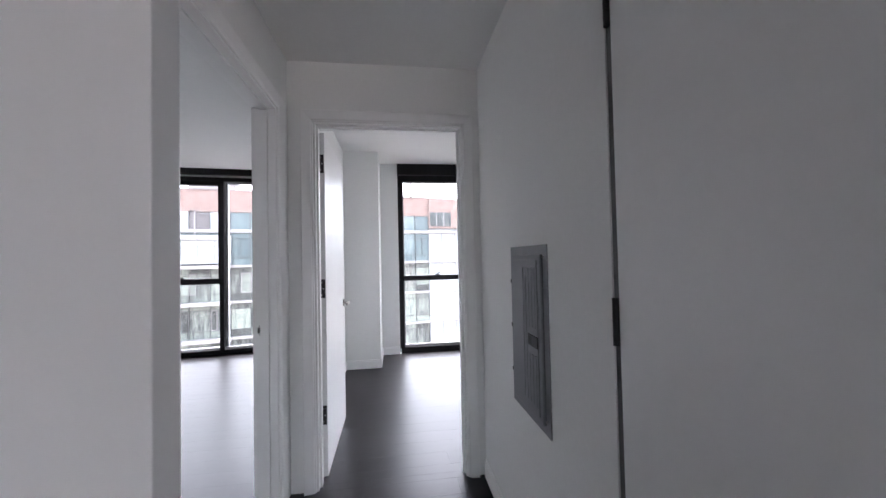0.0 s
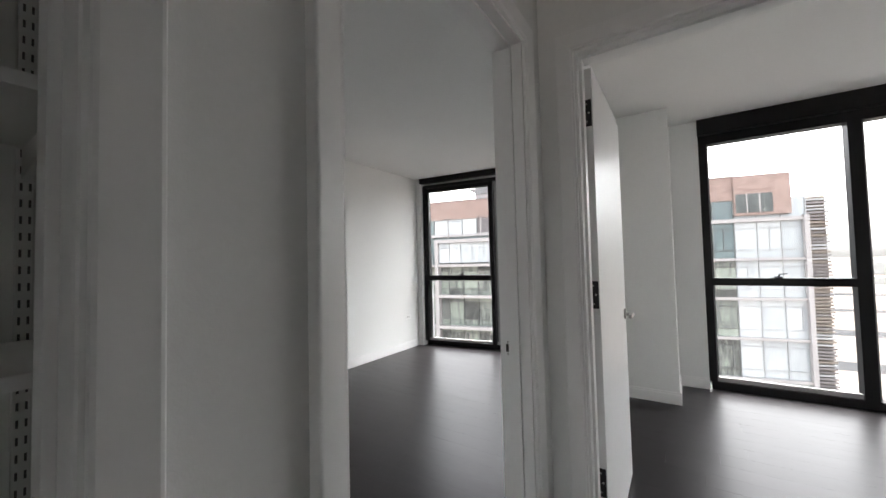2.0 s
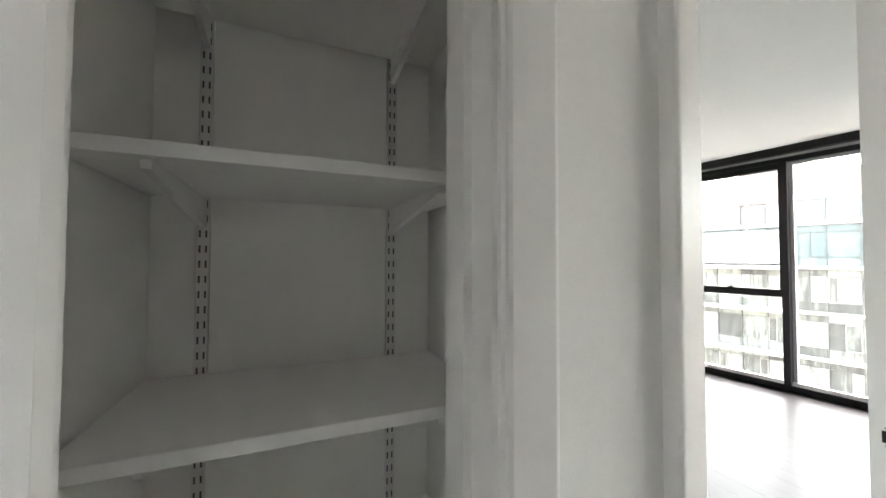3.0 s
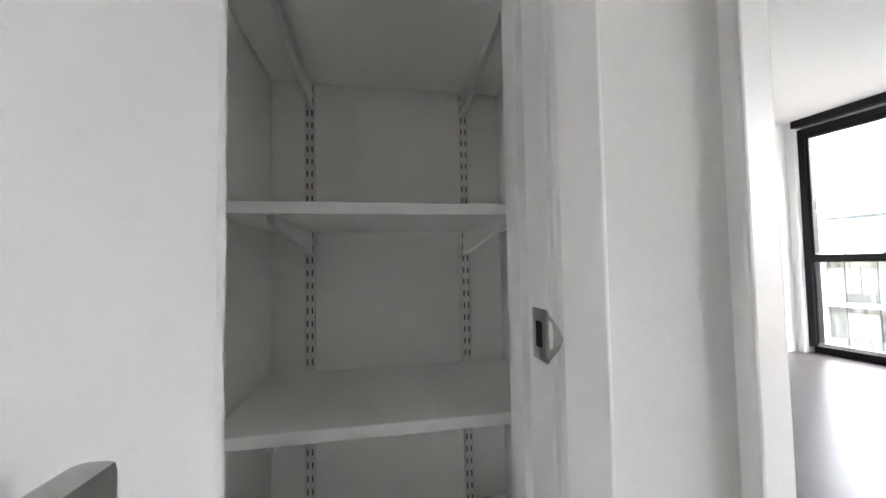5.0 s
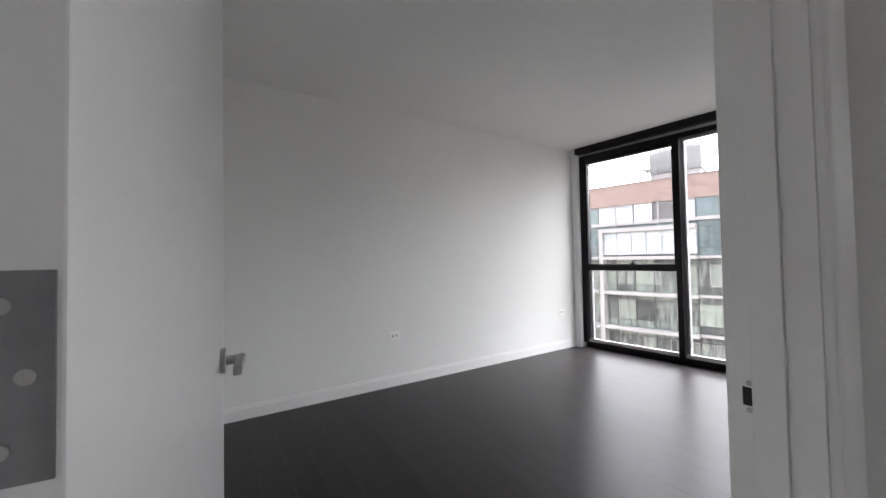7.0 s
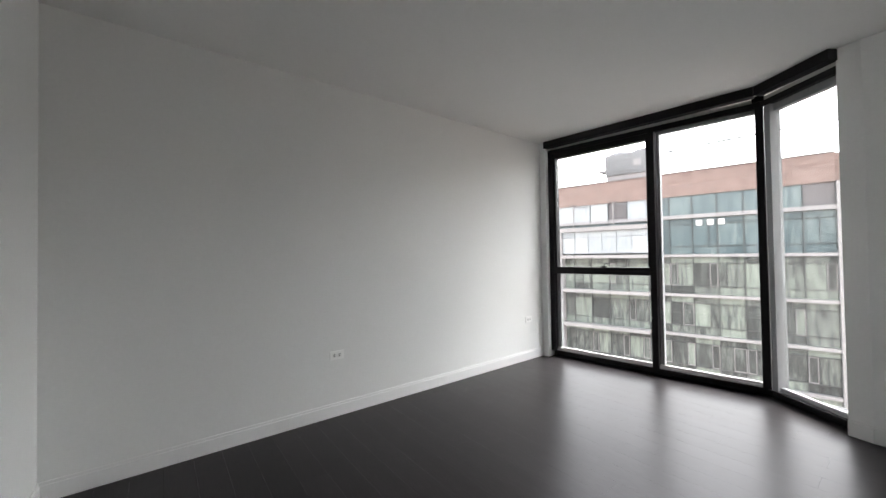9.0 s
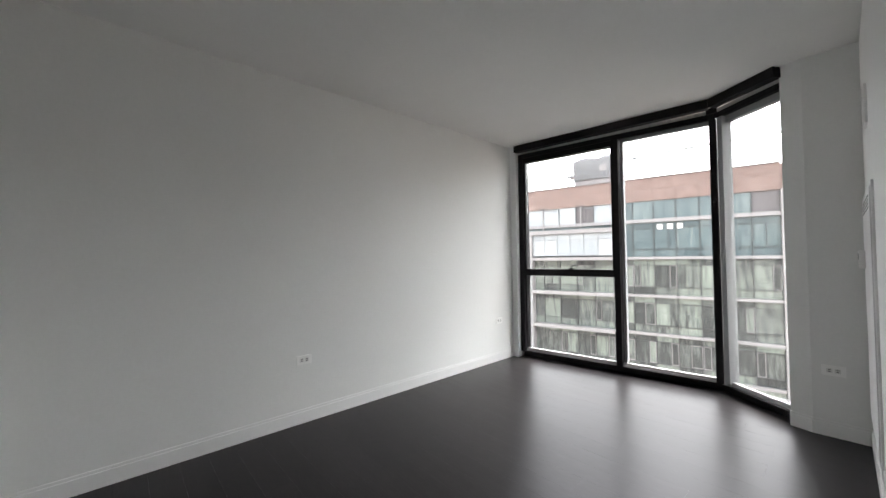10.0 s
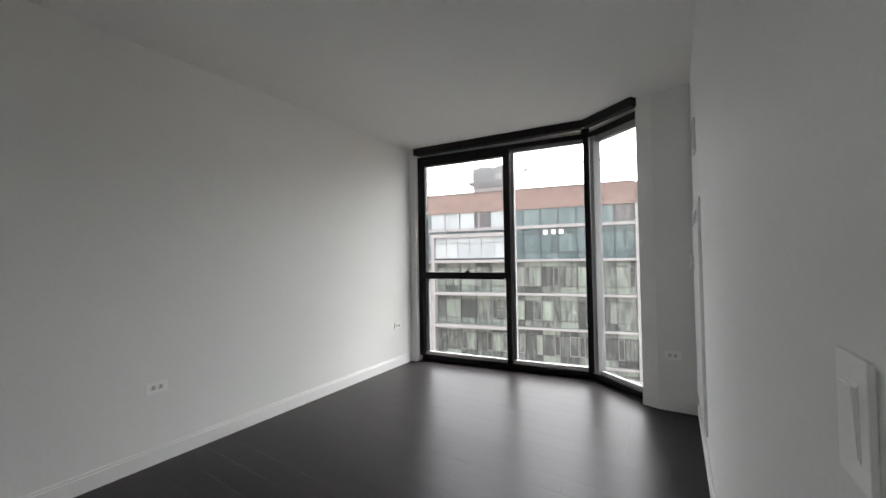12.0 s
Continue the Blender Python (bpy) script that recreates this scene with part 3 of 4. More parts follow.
bar("glazing_edge", on_a(A[0] + 0.06, 0.05), on_a(A[0] + 0.105, 0.05), 0.05, SILL + 0.036, 1.025, MULLION, "grey glazing edge")
bar("window_frame", on_a(B1[0] - 0.024, -0.01), on_a(B1[0] + 0.034, -0.01), 0.13, SILL, HEAD, BLACK, "black mullion")
bar("glazing_edge", on_a(B1[0] + 0.034, 0.05), on_a(B1[0] + 0.062, 0.05), 0.07, SILL + 0.036, HEAD, MULLION, "grey glazing edge")
bar("window_frame", on_a(B2[0] - 0.036, -0.005), on_a(B2[0] + 0.02, -0.005), 0.13, SILL, HEAD, BLACK, "black corner mullion")
bar("glazing_edge", on_c(0.045, 0.005), on_c(0.135, 0.005), 0.09, SILL, HEAD, MULLION, "grey glazing edge")
bar("window_frame", A, B2, 0.12, HEAD, HEAD + 0.05, BLACK, "black head")
bar("window_frame", B2, C, 0.12, HEAD, HEAD + 0.049, BLACK, "black head")
bar("glazing_edge", on_a(B1[0] + 0.062, 0.04), on_a(B2[0] - 0.036, 0.04), 0.05, HEAD - 0.03, HEAD, MULLION, "grey glazing edge")
bar("glazing_edge", on_c(0.135, 0.04), on_c(1.0, 0.04), 0.05, HEAD - 0.06, HEAD, MULLION, "grey glazing edge")
bar("window_frame", on_a(B2[0] - 0.05, -0.02), on_a(B2[0] + 0.03, -0.02), 0.12, HEAD + 0.0505, HEAD + 0.10, BLACK, "black corner block")
bar("transom", on_a(A[0] + 0.06), on_a(B1[0] - 0.024), 0.11, 1.012, 1.092, BLACK, "black transom")
bar("sash", on_a(A[0] + 0.06, 0.02), on_a(A[0] + 0.085, 0.02), 0.08, 1.092, HEAD, BLACK, "black sash stile")
bar("sash", on_a(B1[0] - 0.05, 0.02), on_a(B1[0] - 0.024, 0.02), 0.08, 1.092, HEAD, BLACK, "black sash stile")
bar("sash", on_a(A[0] + 0.085, 0.02), on_a(B1[0] - 0.05, 0.02), 0.08, HEAD - 0.06, HEAD, BLACK, "black sash rail")
bar("shade_cloth", on_a(A[0] + 0.02, 0.02), on_a(B2[0], 0.02), 0.02, HEAD + 0.05, HEAD + 0.09, SHADE, "rolled grey shade cloth")
bar("shade_cloth", on_c(0.0, 0.02), on_c(1.0, 0.02), 0.02, HEAD + 0.05, HEAD + 0.09, SHADE, "rolled grey shade cloth")
bar("shade_fascia", (A[0] - 0.005, 3.09), (-1.0, 3.30), 0.08, HEAD + 0.07, ROOM_Z - 0.001, BLACK, "black roller shade fascia")
bar("shade_fascia", (-0.998, 3.30), (-0.54, 2.985), 0.08, HEAD + 0.07, ROOM_Z - 0.002, BLACK, "black roller shade fascia")
pane(win, on_a(A[0] + 0.05, 0.07), on_a(B1[0] - 0.02, 0.07), SILL, 1.02)
pane(win, on_a(A[0] + 0.08, 0.06), on_a(B1[0] - 0.045, 0.06), 1.09, HEAD)
pane(win, on_a(B1[0] + 0.03, 0.07), on_a(B2[0] - 0.03, 0.07), SILL, HEAD)
pane(win, on_c(0.11, 0.06), on_c(1.0, 0.06), SILL, HEAD)
catch(win, -2.30, on_a(-2.30)[1], 1.095)

Y2 = 2.915
win2 = thing("window_2", pose(0, 0, 0), "tall black-framed window of the second room", "window", kind="structure")
part("window_sill", frame_bar(bmesh.new(), (0.68, Y2), (3.9, Y2), 0.12, 0.0, 0.075), BLACK, win2, "low black aluminium sill")
HEAD2 = 2.395
for x0, x1 in ((0.66, 0.725), (1.69, 1.775), (2.85, 2.93)):
    part("window_frame", frame_bar(bmesh.new(), (x0, Y2), (x1, Y2), 0.12, 0.075, HEAD2), BLACK, win2, "black mullion")
for x0, x1 in ((1.775, 1.80), (0.725, 0.74)):
    part("glazing_edge", frame_bar(bmesh.new(), (x0, Y2 + 0.05), (x1, Y2 + 0.05), 0.06, 0.075, HEAD2), MULLION, win2, "grey glazing edge")
part("sill_ledge", frame_bar(bmesh.new(), (0.725, Y2 + 0.03), (1.69, Y2 + 0.03), 0.03, 0.075, 0.115), LEDGE, win2, "pale grey ledge at the glass")
part("window_frame", frame_bar(bmesh.new(), (0.66, Y2), (3.9, Y2), 0.12, HEAD2, HEAD2 + 0.09), BLACK, win2, "black head")
part("transom", frame_bar(bmesh.new(), (0.725, Y2), (1.69, Y2), 0.11, 1.005, 1.075), BLACK, win2, "black transom")
part("shade_fascia", frame_bar(bmesh.new(), (0.655, Y2 - 0.065), (3.9, Y2 - 0.065), 0.10, HEAD2 + 0.085, ROOM_Z + 0.009), BLACK, win2, "black roller shade fascia")
pane(win2, (0.71, Y2 + 0.06), (1.70, Y2 + 0.06), 0.075, 1.01)
pane(win2, (0.71, Y2 + 0.06), (1.70, Y2 + 0.06), 1.07, HEAD2)
pane(win2, (1.77, Y2 + 0.06), (2.86, Y2 + 0.06), 0.075, HEAD2)
pane(win2, (2.92, Y2 + 0.06), (3.88, Y2 + 0.06), 0.075, HEAD2)
catch(win2, 1.20, Y2, 1.078)


# ---- electrical panel ----
def electrical_panel():
    y0, y1, z0, z1 = -0.972, -0.58, 0.678, 1.357
    root = thing("electrical_panel", pose(HALL_X, (y0 + y1) / 2, z0, 0, 0, -90), "grey enamelled steel breaker panel flush in the wall", "electrical panel")
    w, h = (y1 - y0), (z1 - z0)
    # local x runs along the wall, local y into it, so that the face looks to -y
    bm = boxed(-w / 2, w / 2, -0.004, 0.0, 0, h, bevel=0.0015)
    box(bm, -w / 2 + 0.035, w / 2 - 0.035, -0.016, -0.003, 0.035, h - 0.035, bevel=0.006)
    part("cover", bm, PANEL, root)
    door = part("panel_door", boxed(-w / 2 + 0.05, w / 2 - 0.062, -0.020, -0.0155, 0.055, h - 0.055, bevel=0.002), PANEL, root)
    dx1 = w / 2 - 0.062
    for k in range(5):
        x = dx1 - 0.022 - k * 0.030
        spans = ((0.085, h - 0.085),) if k > 2 else ((0.085, 0.27), (0.37, h - 0.085))
        bm = bmesh.new()
        for a, c in spans:
            box(bm, x - 0.007, x + 0.007, -0.0222, -0.0195, a, c, bevel=0.0013)
        part("rib", bm, PANEL, door)
    latch = part("latch", boxed(dx1 - 0.085, dx1 + 0.004, -0.0245, -0.0195, 0.300, 0.342, bevel=0.0015), DARK_HINGE, door, "dark grey latch plate")
    part("latch_slot", boxed(dx1 - 0.078, dx1 - 0.05, -0.0252, -0.024, 0.307, 0.335, bevel=0.0003), HOLE, latch, "black finger slot")
    for z in (0.15, 0.34, 0.53):
        part("door_hinge", boxed(-w / 2 + 0.043, -w / 2 + 0.053, -0.0215, -0.0155, z - 0.008, z + 0.008, bevel=0.0008), HOLE, root, "small black hinge tab")
    for x, z in ((-w / 2 + 0.017, 0.04), (-w / 2 + 0.017, h - 0.06), (w / 2 - 0.03, h - 0.045), (w / 2 - 0.03, 0.05)):
        part("screw", tube(bmesh.new(), (x, -0.003, z), (x, -0.0075 if abs(x) < w / 2 - 0.02 else -0.007, z), 0.005, 12), NICKEL, root, "bright screw head", True)


electrical_panel()


# ---- outlets, switches, grilles ----
def wall_plate(name, m, label, category, w=0.07, h=0.115, kind="outlet"):
    """A plate in local x and z that faces local +y."""
    root = thing(name, m, label, category, "wall plates")
    part("plate", boxed(-w / 2, w / 2, 0.0, 0.006, -h / 2, h / 2, bevel=0.002), PLASTIC, root)
    if kind == "outlet":
        wide = w > h
        for s in (-1, 1):
            cx, cz = (s * 0.0195, 0.0) if wide else (0.0, s * 0.0195)
            sock = part("socket", boxed(cx - 0.0145, cx + 0.0145, 0.0055, 0.0072, cz - 0.0145, cz + 0.0145, bevel=0.001), SOCKET, root, "light grey socket face")
            bm = bmesh.new()
            for k in (-0.006, 0.006):
                if wide:
                    box(bm, cx - 0.006, cx + 0.006, 0.0068, 0.0075, cz + k - 0.0023, cz + k + 0.0023)
                else:
                    box(bm, cx + k - 0.001, cx + k + 0.001, 0.0068, 0.0075, cz - 0.004, cz + 0.004)
            part("slots", bm, HOLE, sock, "dark plug slots")
    elif kind == "switch":
        part("bezel", boxed(-0.0175, 0.0175, 0.0055, 0.0068, -0.034, 0.034, bevel=0.0008), PLASTIC, root)
        bm = prism(bmesh.new(), ((0.0062, -0.031), (0.0075, -0.031), (0.0105, 0.031), (0.0062, 0.031)), -0.0155, 0.0155)
        bmesh.ops.rotate(bm, verts=bm.verts, cent=(0, 0, 0), matrix=Matrix.Rotation(radians(90), 3, "Z"))
        part("rocker", bm, PLASTIC, root, "white rocker paddle")
    return root


# (plates and grilles)
wall_plate("outlet", pose(WEST, 0.487, 0.475, 0, 0, -90), "white duplex outlet set sideways in the wall", "outlet", 0.115, 0.07)
wall_plate("outlet", pose(WEST, 2.85, 0.475, 0, 0, -90), "white outlet plate near the window", "outlet", 0.115, 0.07)
wall_plate("outlet", pose(-0.29, 3.005, 0.445, 0, 0, 180), "white duplex outlet in the pier", "outlet", 0.115, 0.07)
wall_plate("outlet", pose(-2.36, SOUTH, 0.41), "white outlet plate on the south wall", "outlet", 0.07, 0.115)
wall_plate("light_switch", pose(-2.23, SOUTH, 1.045), "white rocker switch beside the closed door", "switch", 0.07, 0.115, "switch")
wall_plate("light_switch", pose(-T, 0.004, 1.11, 0, 0, 90), "white rocker switch beside the doorway", "switch", 0.07, 0.115, "switch")


def vent(y, z, w, h):
    root = thing("wall_vent", pose(-T, y, z, 0, 0, 90), "white louvred supply grille high on the wall", "vent")
    bm = bmesh.new()
    for x0, x1, z0, z1 in ((-w / 2, w / 2, -h / 2, -h / 2 + 0.02), (-w / 2, w / 2, h / 2 - 0.02, h / 2), (-w / 2, -w / 2 + 0.02, -h / 2 + 0.02, h / 2 - 0.02), (w / 2 - 0.02, w / 2, -h / 2 + 0.02, h / 2 - 0.02)):
        box(bm, x0, x1, 0, 0.012, z0, z1, bevel=0.002)
    part("frame", bm, TRIM, root)
    part("backing", boxed(-w / 2 + 0.02, w / 2 - 0.02, 0.0005, 0.002, -h / 2 + 0.02, h / 2 - 0.02), HOLE, root, "dark backing")
    n = int((h - 0.05) / 0.018)
    for k in range(n):
        zz = -h / 2 + 0.03 + k * 0.018
        part("slat", prism(bmesh.new(), ((-w / 2 + 0.02, zz), (w / 2 - 0.02, zz), (w / 2 - 0.02, zz + 0.011), (-w / 2 + 0.02, zz + 0.011)), 0.004, 0.008), TRIM, root)


vent(2.45, 2.045, 0.16, 0.21)

root = thing("access_panel", pose(-T, 2.53, 0.20, 0, 0, 90), "white painted air-handler access panel", "access panel")
part("frame", boxed(-0.40, 0.40, 0.0, 0.010, 0.0, 1.40, bevel=0.002), TRIM, root)
part("panel_door", boxed(-0.375, 0.375, 0.0095, 0.016, 0.025, 1.375, bevel=0.002), DOOR, root)
bm = bmesh.new()
for k in range(4):
    box(bm, -0.30, 0.30, 0.0155, 0.0168, 1.27 + k * 0.02, 1.277 + k * 0.02)
part("louvre", bm, HOLE, root, "thin dark slots")

root = thing("thermostat", pose(-T - 0.016, 2.79, 1.20, 0, 0, 90), "small white thermostat box on the panel", "thermostat")
part("body", boxed(-0.045, 0.045, 0.0, 0.028, -0.055, 0.055, bevel=0.006), PLASTIC, root)
part("display", boxed(-0.03, 0.03, 0.0275, 0.0288, 0.0, 0.035, bevel=0.0005), PANEL, root, "grey display")


# ---- outside: the building across the street ----
YAW, ORIGIN = 12.5, Vector((-8.2, 32.0, 0))
FLOORS = (4.0, 0.95, -2.1, -5.15, -8.2, -11.25)
BM = 1.52
facade = Matrix.Translation(ORIGIN) @ Matrix.Rotation(radians(YAW), 4, "Z")
PANE_MESH = {}


def facade_pane(parent, mat, x, y, z, w, h):
    key = (mat.name, round(w, 3), round(h, 3))
    if key not in PANE_MESH:
        me = bpy.data.meshes.new("window_pane")
        bm = boxed(-w / 2, w / 2, -0.03, 0.03, 0, h)
        bm.to_mesh(me)
        bm.free()
        me.materials.append(mat)
        PANE_MESH[key] = me
    ob = new("window_pane", PANE_MESH[key])
    ob.parent = parent
    ob.matrix_basis = pose(x, y, z)
    return ob


def sash_frame(parent, x, y, z, w, h):
    """A thin pale ring round an opening sash."""
    key = ("sash", round(w, 3), round(h, 3))
    if key not in PANE_MESH:
        me = bpy.data.meshes.new("sash_frame")
        bm = boxed(-w / 2, w / 2, -0.03, 0.03, 0, 0.045)
        box(bm, -w / 2, w / 2, -0.03, 0.03, h - 0.045, h)
        box(bm, -w / 2, -w / 2 + 0.045, -0.03, 0.03, 0.045, h - 0.045)
        box(bm, w / 2 - 0.045, w / 2, -0.03, 0.03, 0.045, h - 0.045)
        bm.to_mesh(me)
        bm.free()
        me.materials.append(SLAB)
        PANE_MESH[key] = me
    ob = new("sash_frame", PANE_MESH[key])
    ob.parent = parent
    ob.matrix_basis = pose(x, y, z)


def apartment_building(x0, x1, name="apartment_building", upper=BLUE_GLASS, lower=GREEN_GLASS, label="brick-topped glass apartment building with white floor bands", top=True, grid=FRAME_OUT, half=0.024):
    """Local x along the facade, y into the block."""
    root = thing(name, facade, label, "building")
    n = round((x1 - x0) / BM)
    w = (x1 - x0) / n
    part("core", boxed(x0 + 0.02, x1 - 0.02, 0.25, 12.0, -26, 5.5), CONCRETE, root, "grey structure behind the glass")
    if top:
        part("parapet", boxed(x0, x1, -0.05, 12.2, 5.6, 7.45), BRICK, root, "red brick parapet band")
        part("coping", boxed(x0 - 0.05, x1 + 0.05, -0.12, 0.5, 7.45, 7.51), GREY_PANEL, root, "thin grey coping")
    tops = (5.6,) + FLOORS
    rnd = random.Random(31)
    for k, z in enumerate(FLOORS):
        deep = 0.17 if k == 0 else 0.10
        part("floor_band", boxed(x0, x1, -0.22, 0.2, z - deep, z + 0.11), SLAB, root, "white floor band")
        hi = tops[k] - (0.13 if k > 1 else 0.19 if k else 0.0)
        lo = z + 0.12
        mat = upper if k < 2 else lower
        bm = bmesh.new()
        for i in range(n + 1):
            box(bm, x0 + i * w - half, x0 + i * w + half, -0.03, 0.2, lo, hi)
        for i in range(n):
            xc = x0 + (i + 0.5) * w
            if k == 0:
                kind = mat
                if mat is BLUE_GLASS and -13.0 < xc < -4.6:
                    kind = GREY_PANEL if i % 4 == 1 else WHITE_GLASS
                elif mat is BLUE_GLASS and 1.8 < xc < 5.4:
                    kind = BLUE_GLASS if 2.8 < xc < 4.2 else GREY_PANEL
                facade_pane(root, kind, xc, 0.10, lo, w - 0.06, hi - lo)
                continue
            low, head = 0.58, 0.42
            mid = hi - lo - low - head - 0.10
            cut = rnd.choice((0.0, 0.0, 0.34, 0.5, 0.66))
            facade_pane(root, mat, xc, 0.10, lo, w - 0.06, low)
            facade_pane(root, mat, xc, 0.10, hi - head, w - 0.06, head)
            if cut:
                wa, wb = w * cut - 0.045, w * (1 - cut) - 0.045
                xa, xb = xc - w / 2 + 0.03 + wa / 2, xc + w / 2 - 0.03 - wb / 2
                facade_pane(root, mat, xa, 0.10, lo + low + 0.05, wa, mid)
                facade_pane(root, mat, xb, 0.10, lo + low + 0.05, wb, mid)
                box(bm, xc - w / 2 + w * cut - 0.02, xc - w / 2 + w * cut + 0.02, -0.01, 0.2, lo + low, hi - head)
                if k > 1 and mat is GREEN_GLASS and rnd.random() < 0.7:
                    xs, ws = (xa, wa) if wa < wb else (xb, wb)
                    sash_frame(root, xs, 0.05, lo + low + 0.05, ws, mid)
            else:
                facade_pane(root, mat, xc, 0.10, lo + low + 0.05, w - 0.06, mid)
        if k:
            box(bm, x0, x1, 0.0, 0.2, lo + 0.58, lo + 0.63)
            box(bm, x0, x1, 0.0, 0.2, hi - 0.47, hi - 0.42)
        tagged(part("mullions", bm, grid, root, "thin mullion grid"), kind="stuff")
    return root


main = apartment_building(-34.0, 5.4)
part("parapet", boxed(5.4, 7.0, 0.3, 12.2, 4.3, 7.45), BRICK, main, "red brick parapet band")
part("core", boxed(5.4, 7.0, 1.4, 12.0, -26, 4.3), CONCRETE, main, "grey structure behind the glass")
part("end_pier", boxed(5.4, 5.75, -0.3, 0.3, -26, 5.6), SLAB, main, "white end pier")
for z in FLOORS[1:]:
    bm = boxed(5.75, 7.0, -0.4, 1.2, z - 0.1, z + 0.06)
    for i in range(9):
        box(bm, 5.78 + i * 0.15, 5.80 + i * 0.15, -0.38, -0.36, z + 0.06, z + 1.05)
    box(bm, 5.75, 7.0, -0.40, -0.35, z + 1.05, z + 1.1)
    part("balcony", bm, SLAB, main, "white railed balcony")
side = apartment_building(7.0, 12.6, upper=BLUE_GLASS, lower=GREEN_GLASS, label="green glass part of the apartment building")
white_wing = apartment_building(12.6, 17.0, upper=WHITE_GLASS, lower=WHITE_GLASS, label="white glass wing of the apartment building with a brick top", top=False, grid=PALE_FRAME, half=0.025)
part("brick_block", boxed(12.6, 16.1, -0.25, 9.0, 4.35, 7.45), BRICK, white_wing, "red brick upper storey")
part("strip_window", boxed(12.7, 15.0, -0.29, -0.20, 4.55, 6.0), GREEN_GLASS, white_wing, "dark strip window in the brick")
for x in (13.4, 14.2):
    part("window_frame", boxed(x - 0.04, x + 0.04, -0.32, -0.22, 4.55, 6.0), SLAB, white_wing)
part("end_pier", boxed(16.75, 17.05, -0.35, 0.0, -26, 4.2), SLAB, white_wing, "white end pier")

# the projecting glass bay with its frame, its sky reflection coloured in white
bay = thing("glass_bay", facade, "white-framed projecting glass bay on the facade", "building bay")
bx0, bx1 = -12.1, -5.1
part("frame", boxed(bx0 - 0.35, bx0, -0.9, 0.0, -26, 3.55), SLAB, bay, "white vertical frame")
part("frame", boxed(bx0, bx1, -0.9, 0.0, 3.2, 3.55), SLAB, bay, "white top frame")
part("backing", boxed(bx0, bx1, -0.56, -0.3, 1.2, 3.2), PALE_FRAME, bay, "pale glazing grid")
for k in range(6):
    w = (bx1 - bx0) / 6
    for lo, hi in ((1.25, 2.62), (2.68, 3.15)):
        facade_pane(bay, WHITE_GLASS, bx0 + (k + 0.5) * w, -0.6, lo, w - 0.06, hi - lo)
for z in FLOORS[1:]:
    part("floor_band", boxed(bx0, bx1, -0.85, -0.23, z - 0.14, z + 0.14), SLAB, bay, "white floor band")
    bm = boxed(bx0 - 2.6, bx0 - 0.35, -1.2, 0.0, z - 0.1, z + 0.08)
    for i in range(14):
        box(bm, bx0 - 2.55 + i * 0.16, bx0 - 2.53 + i * 0.16, -1.18, -1.16, z + 0.08, z + 1.05)
    box(bm, bx0 - 2.6, bx0 - 0.35, -1.2, -1.15, z + 1.05, z + 1.1)
    part("balcony", bm, SLAB, bay, "white railed balcony")

# small squares for lit ceiling panels indoors, their glow given as plain white
for x in (-1.75, -1.05, -0.4):
    root = thing("lit_ceiling_panel", facade @ pose(x, 0.02, 3.25), "small white square standing in for a lit ceiling panel", "panel", "white panels")
    part("panel", boxed(-0.19, 0.19, -0.03, 0.03, 0, 0.42, bevel=0.01), PLASTIC, root)

# terrace lamp posts above the bay
for x in (-11.1, -7.7):
    root = thing("lamp_post", facade @ pose(x, -0.5, 3.55), "slim pale lamp post on the terrace", "lamp post", "terrace posts")
    part("pole", tube(bmesh.new(), (0, 0, 0), (0, 0, 2.0), 0.05, 8), SLAB, root)
    part("arm", tube(bmesh.new(), (0, 0, 1.9), (1.3, 0, 1.75), 0.035, 8), ROOFMETAL, root)
    for k in (-0.25, 0.0, 0.25):
        part("head", boxed(k - 0.06, k + 0.06, -0.06, 0.06, 2.0, 2.14, bevel=0.02), FRAME_OUT, root)

# roof-top cooling unit
root = thing("cooling_tower", facade @ pose(-7.05, 3.0, 7.45) @ Matrix.Diagonal((1.2, 1.2, 1.2, 1)), "grey roof-top cooling unit with two fan cowls", "cooling tower")
part("plinth", boxed(-1.45, 1.6, -0.9, 1.0, 0.0, 0.7), SLAB, root, "pale plinth")
part("casing", boxed(-1.5, 1.7, -1.0, 1.0, 0.7, 2.3, bevel=0.05), ROOFMETAL, root)
for x in (-0.75, 0.95):
    part("fan_cowl", tube(bmesh.new(), (x, 0, 2.3), (x, 0, 2.52), 0.72, 20, 0.66), ROOFMETAL, root, "", True)
part("badge", boxed(0.45, 0.95, -1.035, -1.0, 1.25, 1.75, bevel=0.01), SLAB, root, "pale square badge")
bm = boxed(-2.0, -1.5, -0.9, 0.4, 1.15, 1.22)
for x in (-1.98, -1.72):
    box(bm, x, x + 0.05, -0.88, -0.83, -0.0, 1.95)
box(bm, -2.0, -1.5, -0.9, -0.85, 1.55, 1.6)
box(bm, -2.0, -1.5, -0.9, -0.85, 1.9, 1.95)
part("platform", bm, FRAME_OUT, root, "dark service platform and ladder")
for k in range(6):
    part("louvre", boxed(-1.4, 0.35, -1.03, -0.99, 0.8 + k * 0.2, 0.88 + k * 0.2), ROOFMETAL, root)
bm = boxed(-2.0, 1.9, -1.35, -1.30, 1.0, 1.05)
for x in (-2.0, -1.0, 0.0, 1.0, 1.85):
    box(bm, x, x + 0.05, -1.35, -1.30, 0, 1.05)
part("guard_rail", bm, ROOFMETAL, root)

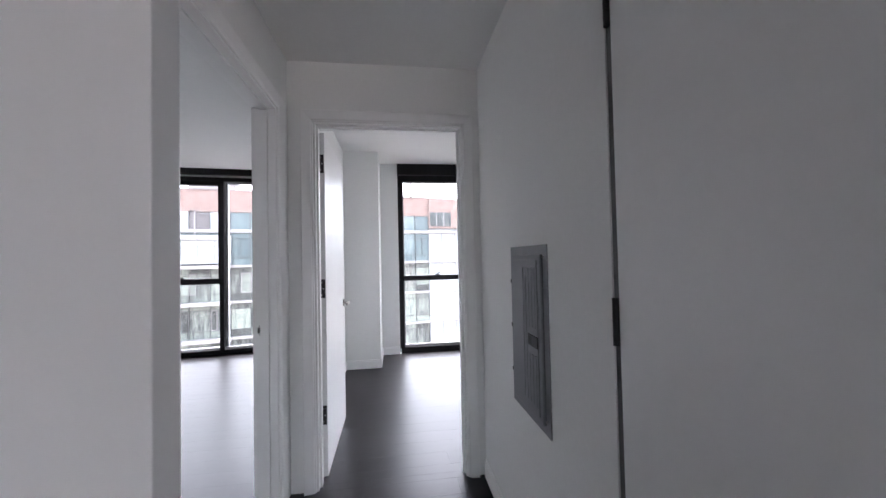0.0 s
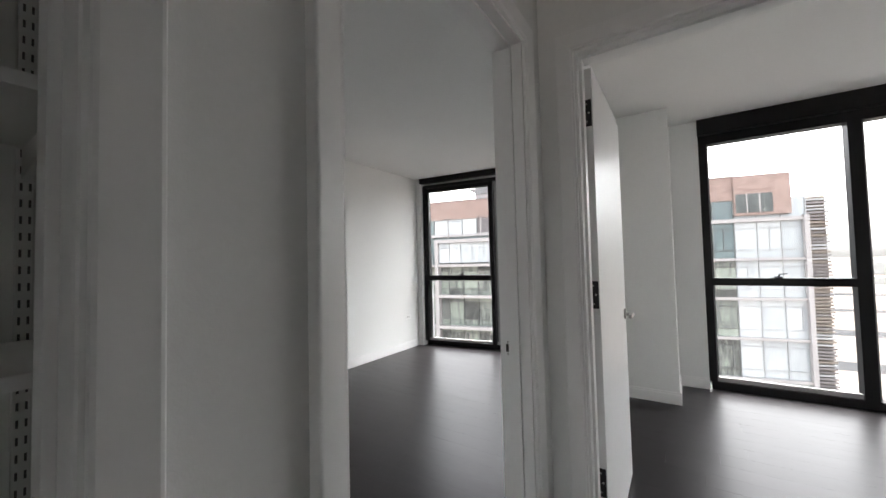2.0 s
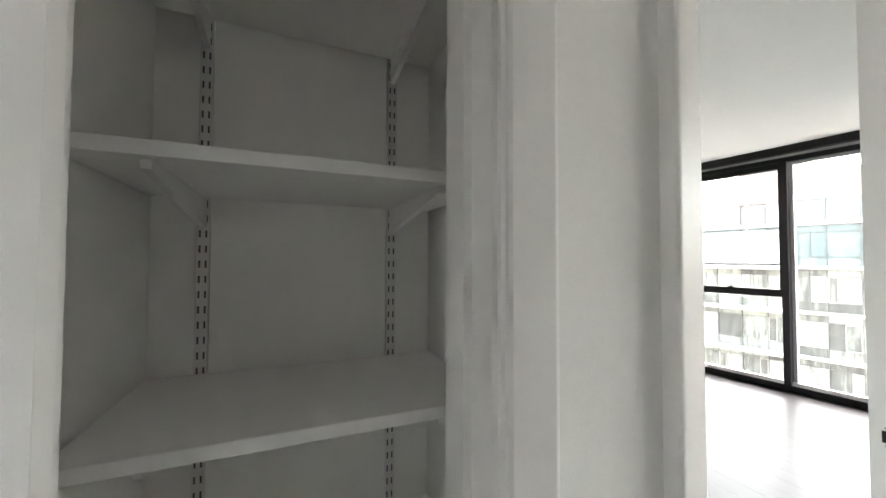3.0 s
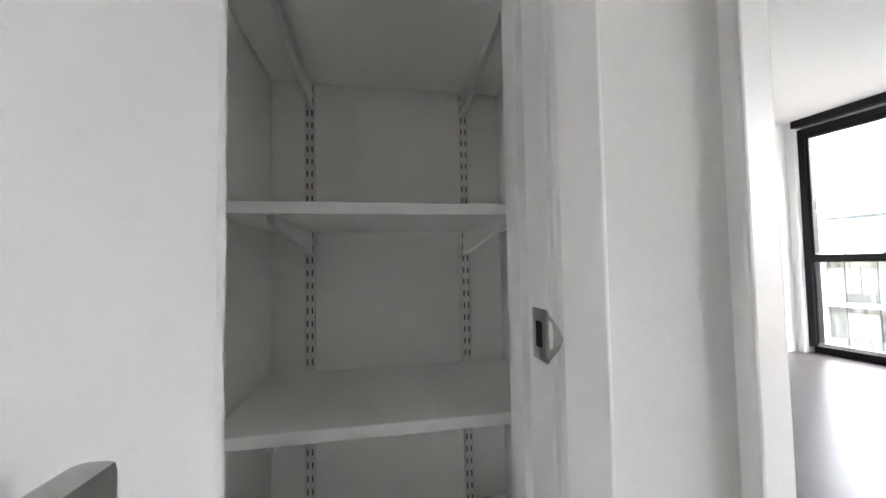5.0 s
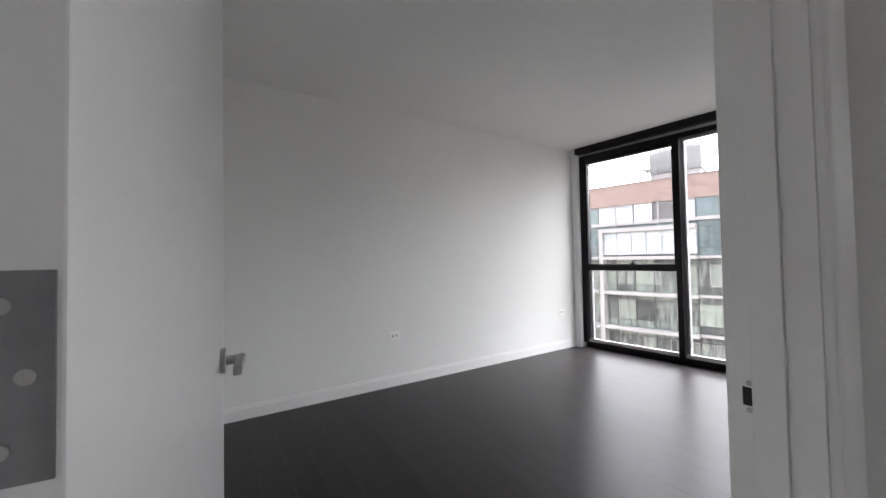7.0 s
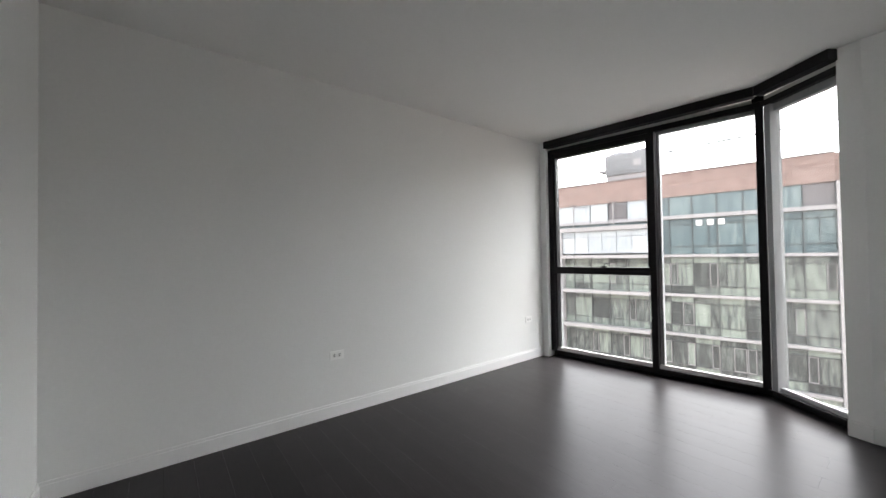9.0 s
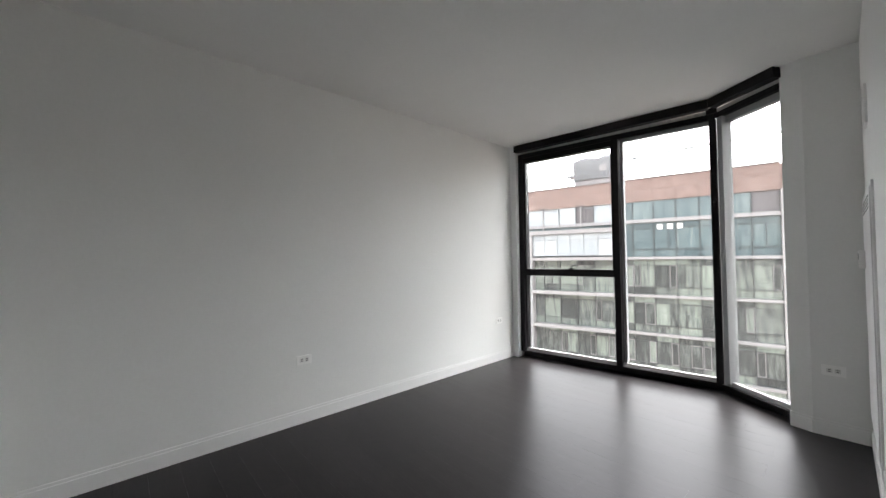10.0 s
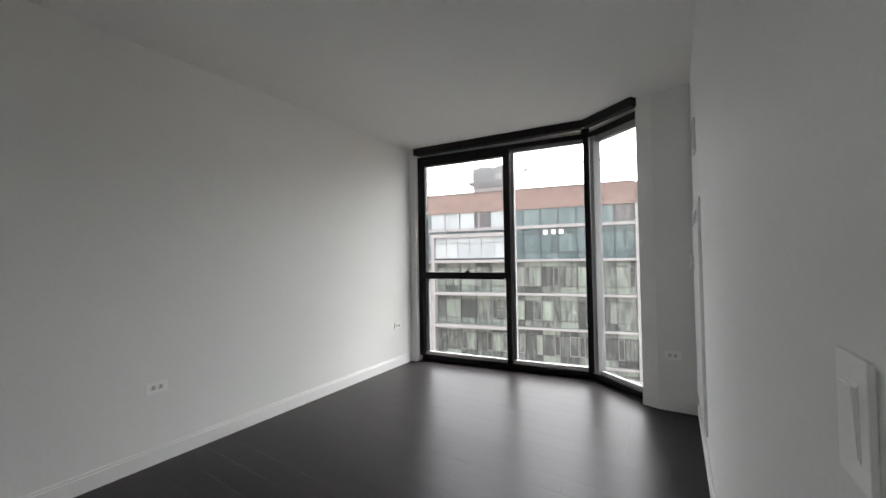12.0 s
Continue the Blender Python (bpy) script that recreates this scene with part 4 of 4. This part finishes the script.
# tower crane far behind the roofs, its jib low in the sky
root = thing("tower_crane", pose(8.0, 150.0, -26, 0, 0, 0), "pale grey tower crane far behind the roofs", "crane")
bm = boxed(-0.5, 0.5, -0.5, 0.5, 0, 66)
part("mast", bm, ROOFMETAL, root)
bm = tube(bmesh.new(), (-62.5, 0, 65.2), (3, 0, 63.4), 0.20, 6)
tube(bm, (-62.5, 0, 65.2), (-30, 0, 64.9), 0.12, 6)
for k in range(44):
    x = -62.0 + k * 1.4
    z = 65.2 - (x + 62.5) * 0.0275
    tube(bm, (x, 0, z), (x + 0.7, 0, z + 0.5), 0.07, 4)
    tube(bm, (x + 0.7, 0, z + 0.5), (x + 1.4, 0, z - 0.04), 0.07, 4)
part("jib", bm, FRAME_OUT, root, "thin lattice jib")
part("trolley", boxed(-62.5, -60.8, -0.4, 0.4, 64.5, 65.2), ROOFMETAL, root)

# brown slatted tower beyond the wing
root = thing("slatted_tower", pose(9.85, 40.0, -26, 0, 0, 12.5), "brown tower of stacked horizontal slats", "tower")
part("core", boxed(-0.75, 0.75, 0.2, 2.6, 0, 32.0), TIMBER, root)
rnd = random.Random(8)
for k in range(96):
    z = 6.0 + k * 0.27
    part("slat", boxed(-0.74 - rnd.uniform(0, 0.12), 0.74 + rnd.uniform(0, 0.12), -0.1, 0.2, z, z + rnd.uniform(0.10, 0.17)), rnd.choice((TIMBER, TIMBER, GREY_PANEL, PALE_FRAME)), root)

# ground, roads and far blocks
bm = bmesh.new()
bmesh.ops.create_grid(bm, x_segments=8, y_segments=8, size=3000)
ob = structure("ground", bm, GROUND, "pale dusty ground reaching the horizon", "ground")
ob.location = (0, 0, -26)
for k, (y, w) in enumerate(((120, 10), (170, 14), (240, 12), (330, 20), (18, 12))):
    structure("road", boxed(-300, 600, y, y + w, -25.99, -25.95), ASPHALT, "straight grey asphalt road", "road")
random.seed(4)
for k in range(16):
    x, y = random.uniform(60, 500), random.uniform(260, 900)
    root = thing("far_building", pose(x, y, -26, 0, 0, random.uniform(-20, 20)), "pale low building far off", "building", "far blocks")
    part("block", boxed(-14, 14, -9, 9, 0, random.uniform(6, 16)), CONCRETE, root)
    part("roof", boxed(-5, 5, -3, 3, 5, 18), SLAB, root)


# ---- floor of dark planks ----
def plank_floor(name, x0, x1, y0, y1, label, seed):
    """A slab with planks that run along x, each an object of its own."""
    rng = random.Random(seed)
    slab = structure(name, boxed(x0, x1, y0, y1, -0.12, -0.004), JOINT, label, "floor")
    pw = 0.15
    k0 = math.floor(y0 / pw)
    meshes = {}
    k = k0
    while k * pw < y1 - 0.001:
        a, c = max(y0, k * pw), min(y1, (k + 1) * pw)
        x = x0 - rng.uniform(0.1, 1.3)
        while x < x1:
            e = x + rng.choice((1.0, 1.3, 1.6))
            p, q = max(x, x0), min(e, x1)
            if q - p > 0.03 and c - a > 0.01:
                key = (round(q - p, 3), round(c - a, 3))
                if key not in meshes:
                    me = bpy.data.meshes.new("plank")
                    bm = boxed(-key[0] / 2 + 0.0003, key[0] / 2 - 0.0003, -key[1] / 2 + 0.0003, key[1] / 2 - 0.0003, -0.006, 0.0)
                    bm.to_mesh(me)
                    bm.free()
                    me.materials.append(WOOD)
                    meshes[key] = me
                ob = new("plank", meshes[key])
                ob.parent = slab
                ob.location = ((p + q) / 2, (a + c) / 2, 0)
            x = e
        k += 1
    return slab


plank_floor("floor_hall", -0.06, HALL_X + 0.02, -2.5, 0.06, "dark stained oak plank floor of the hall", 1)
plank_floor("floor_room", WEST, -0.06, SOUTH - 0.02, 3.64, "dark stained oak plank floor with a satin sheen", 2)
plank_floor("floor_room_two", 0.0, 3.9, 0.06, 2.95, "dark stained oak plank floor of the second room", 3)
structure("floor_closet", boxed(CB, -0.06, CS, CN, -0.12, -0.001), WOOD, "dark closet floor", "floor")
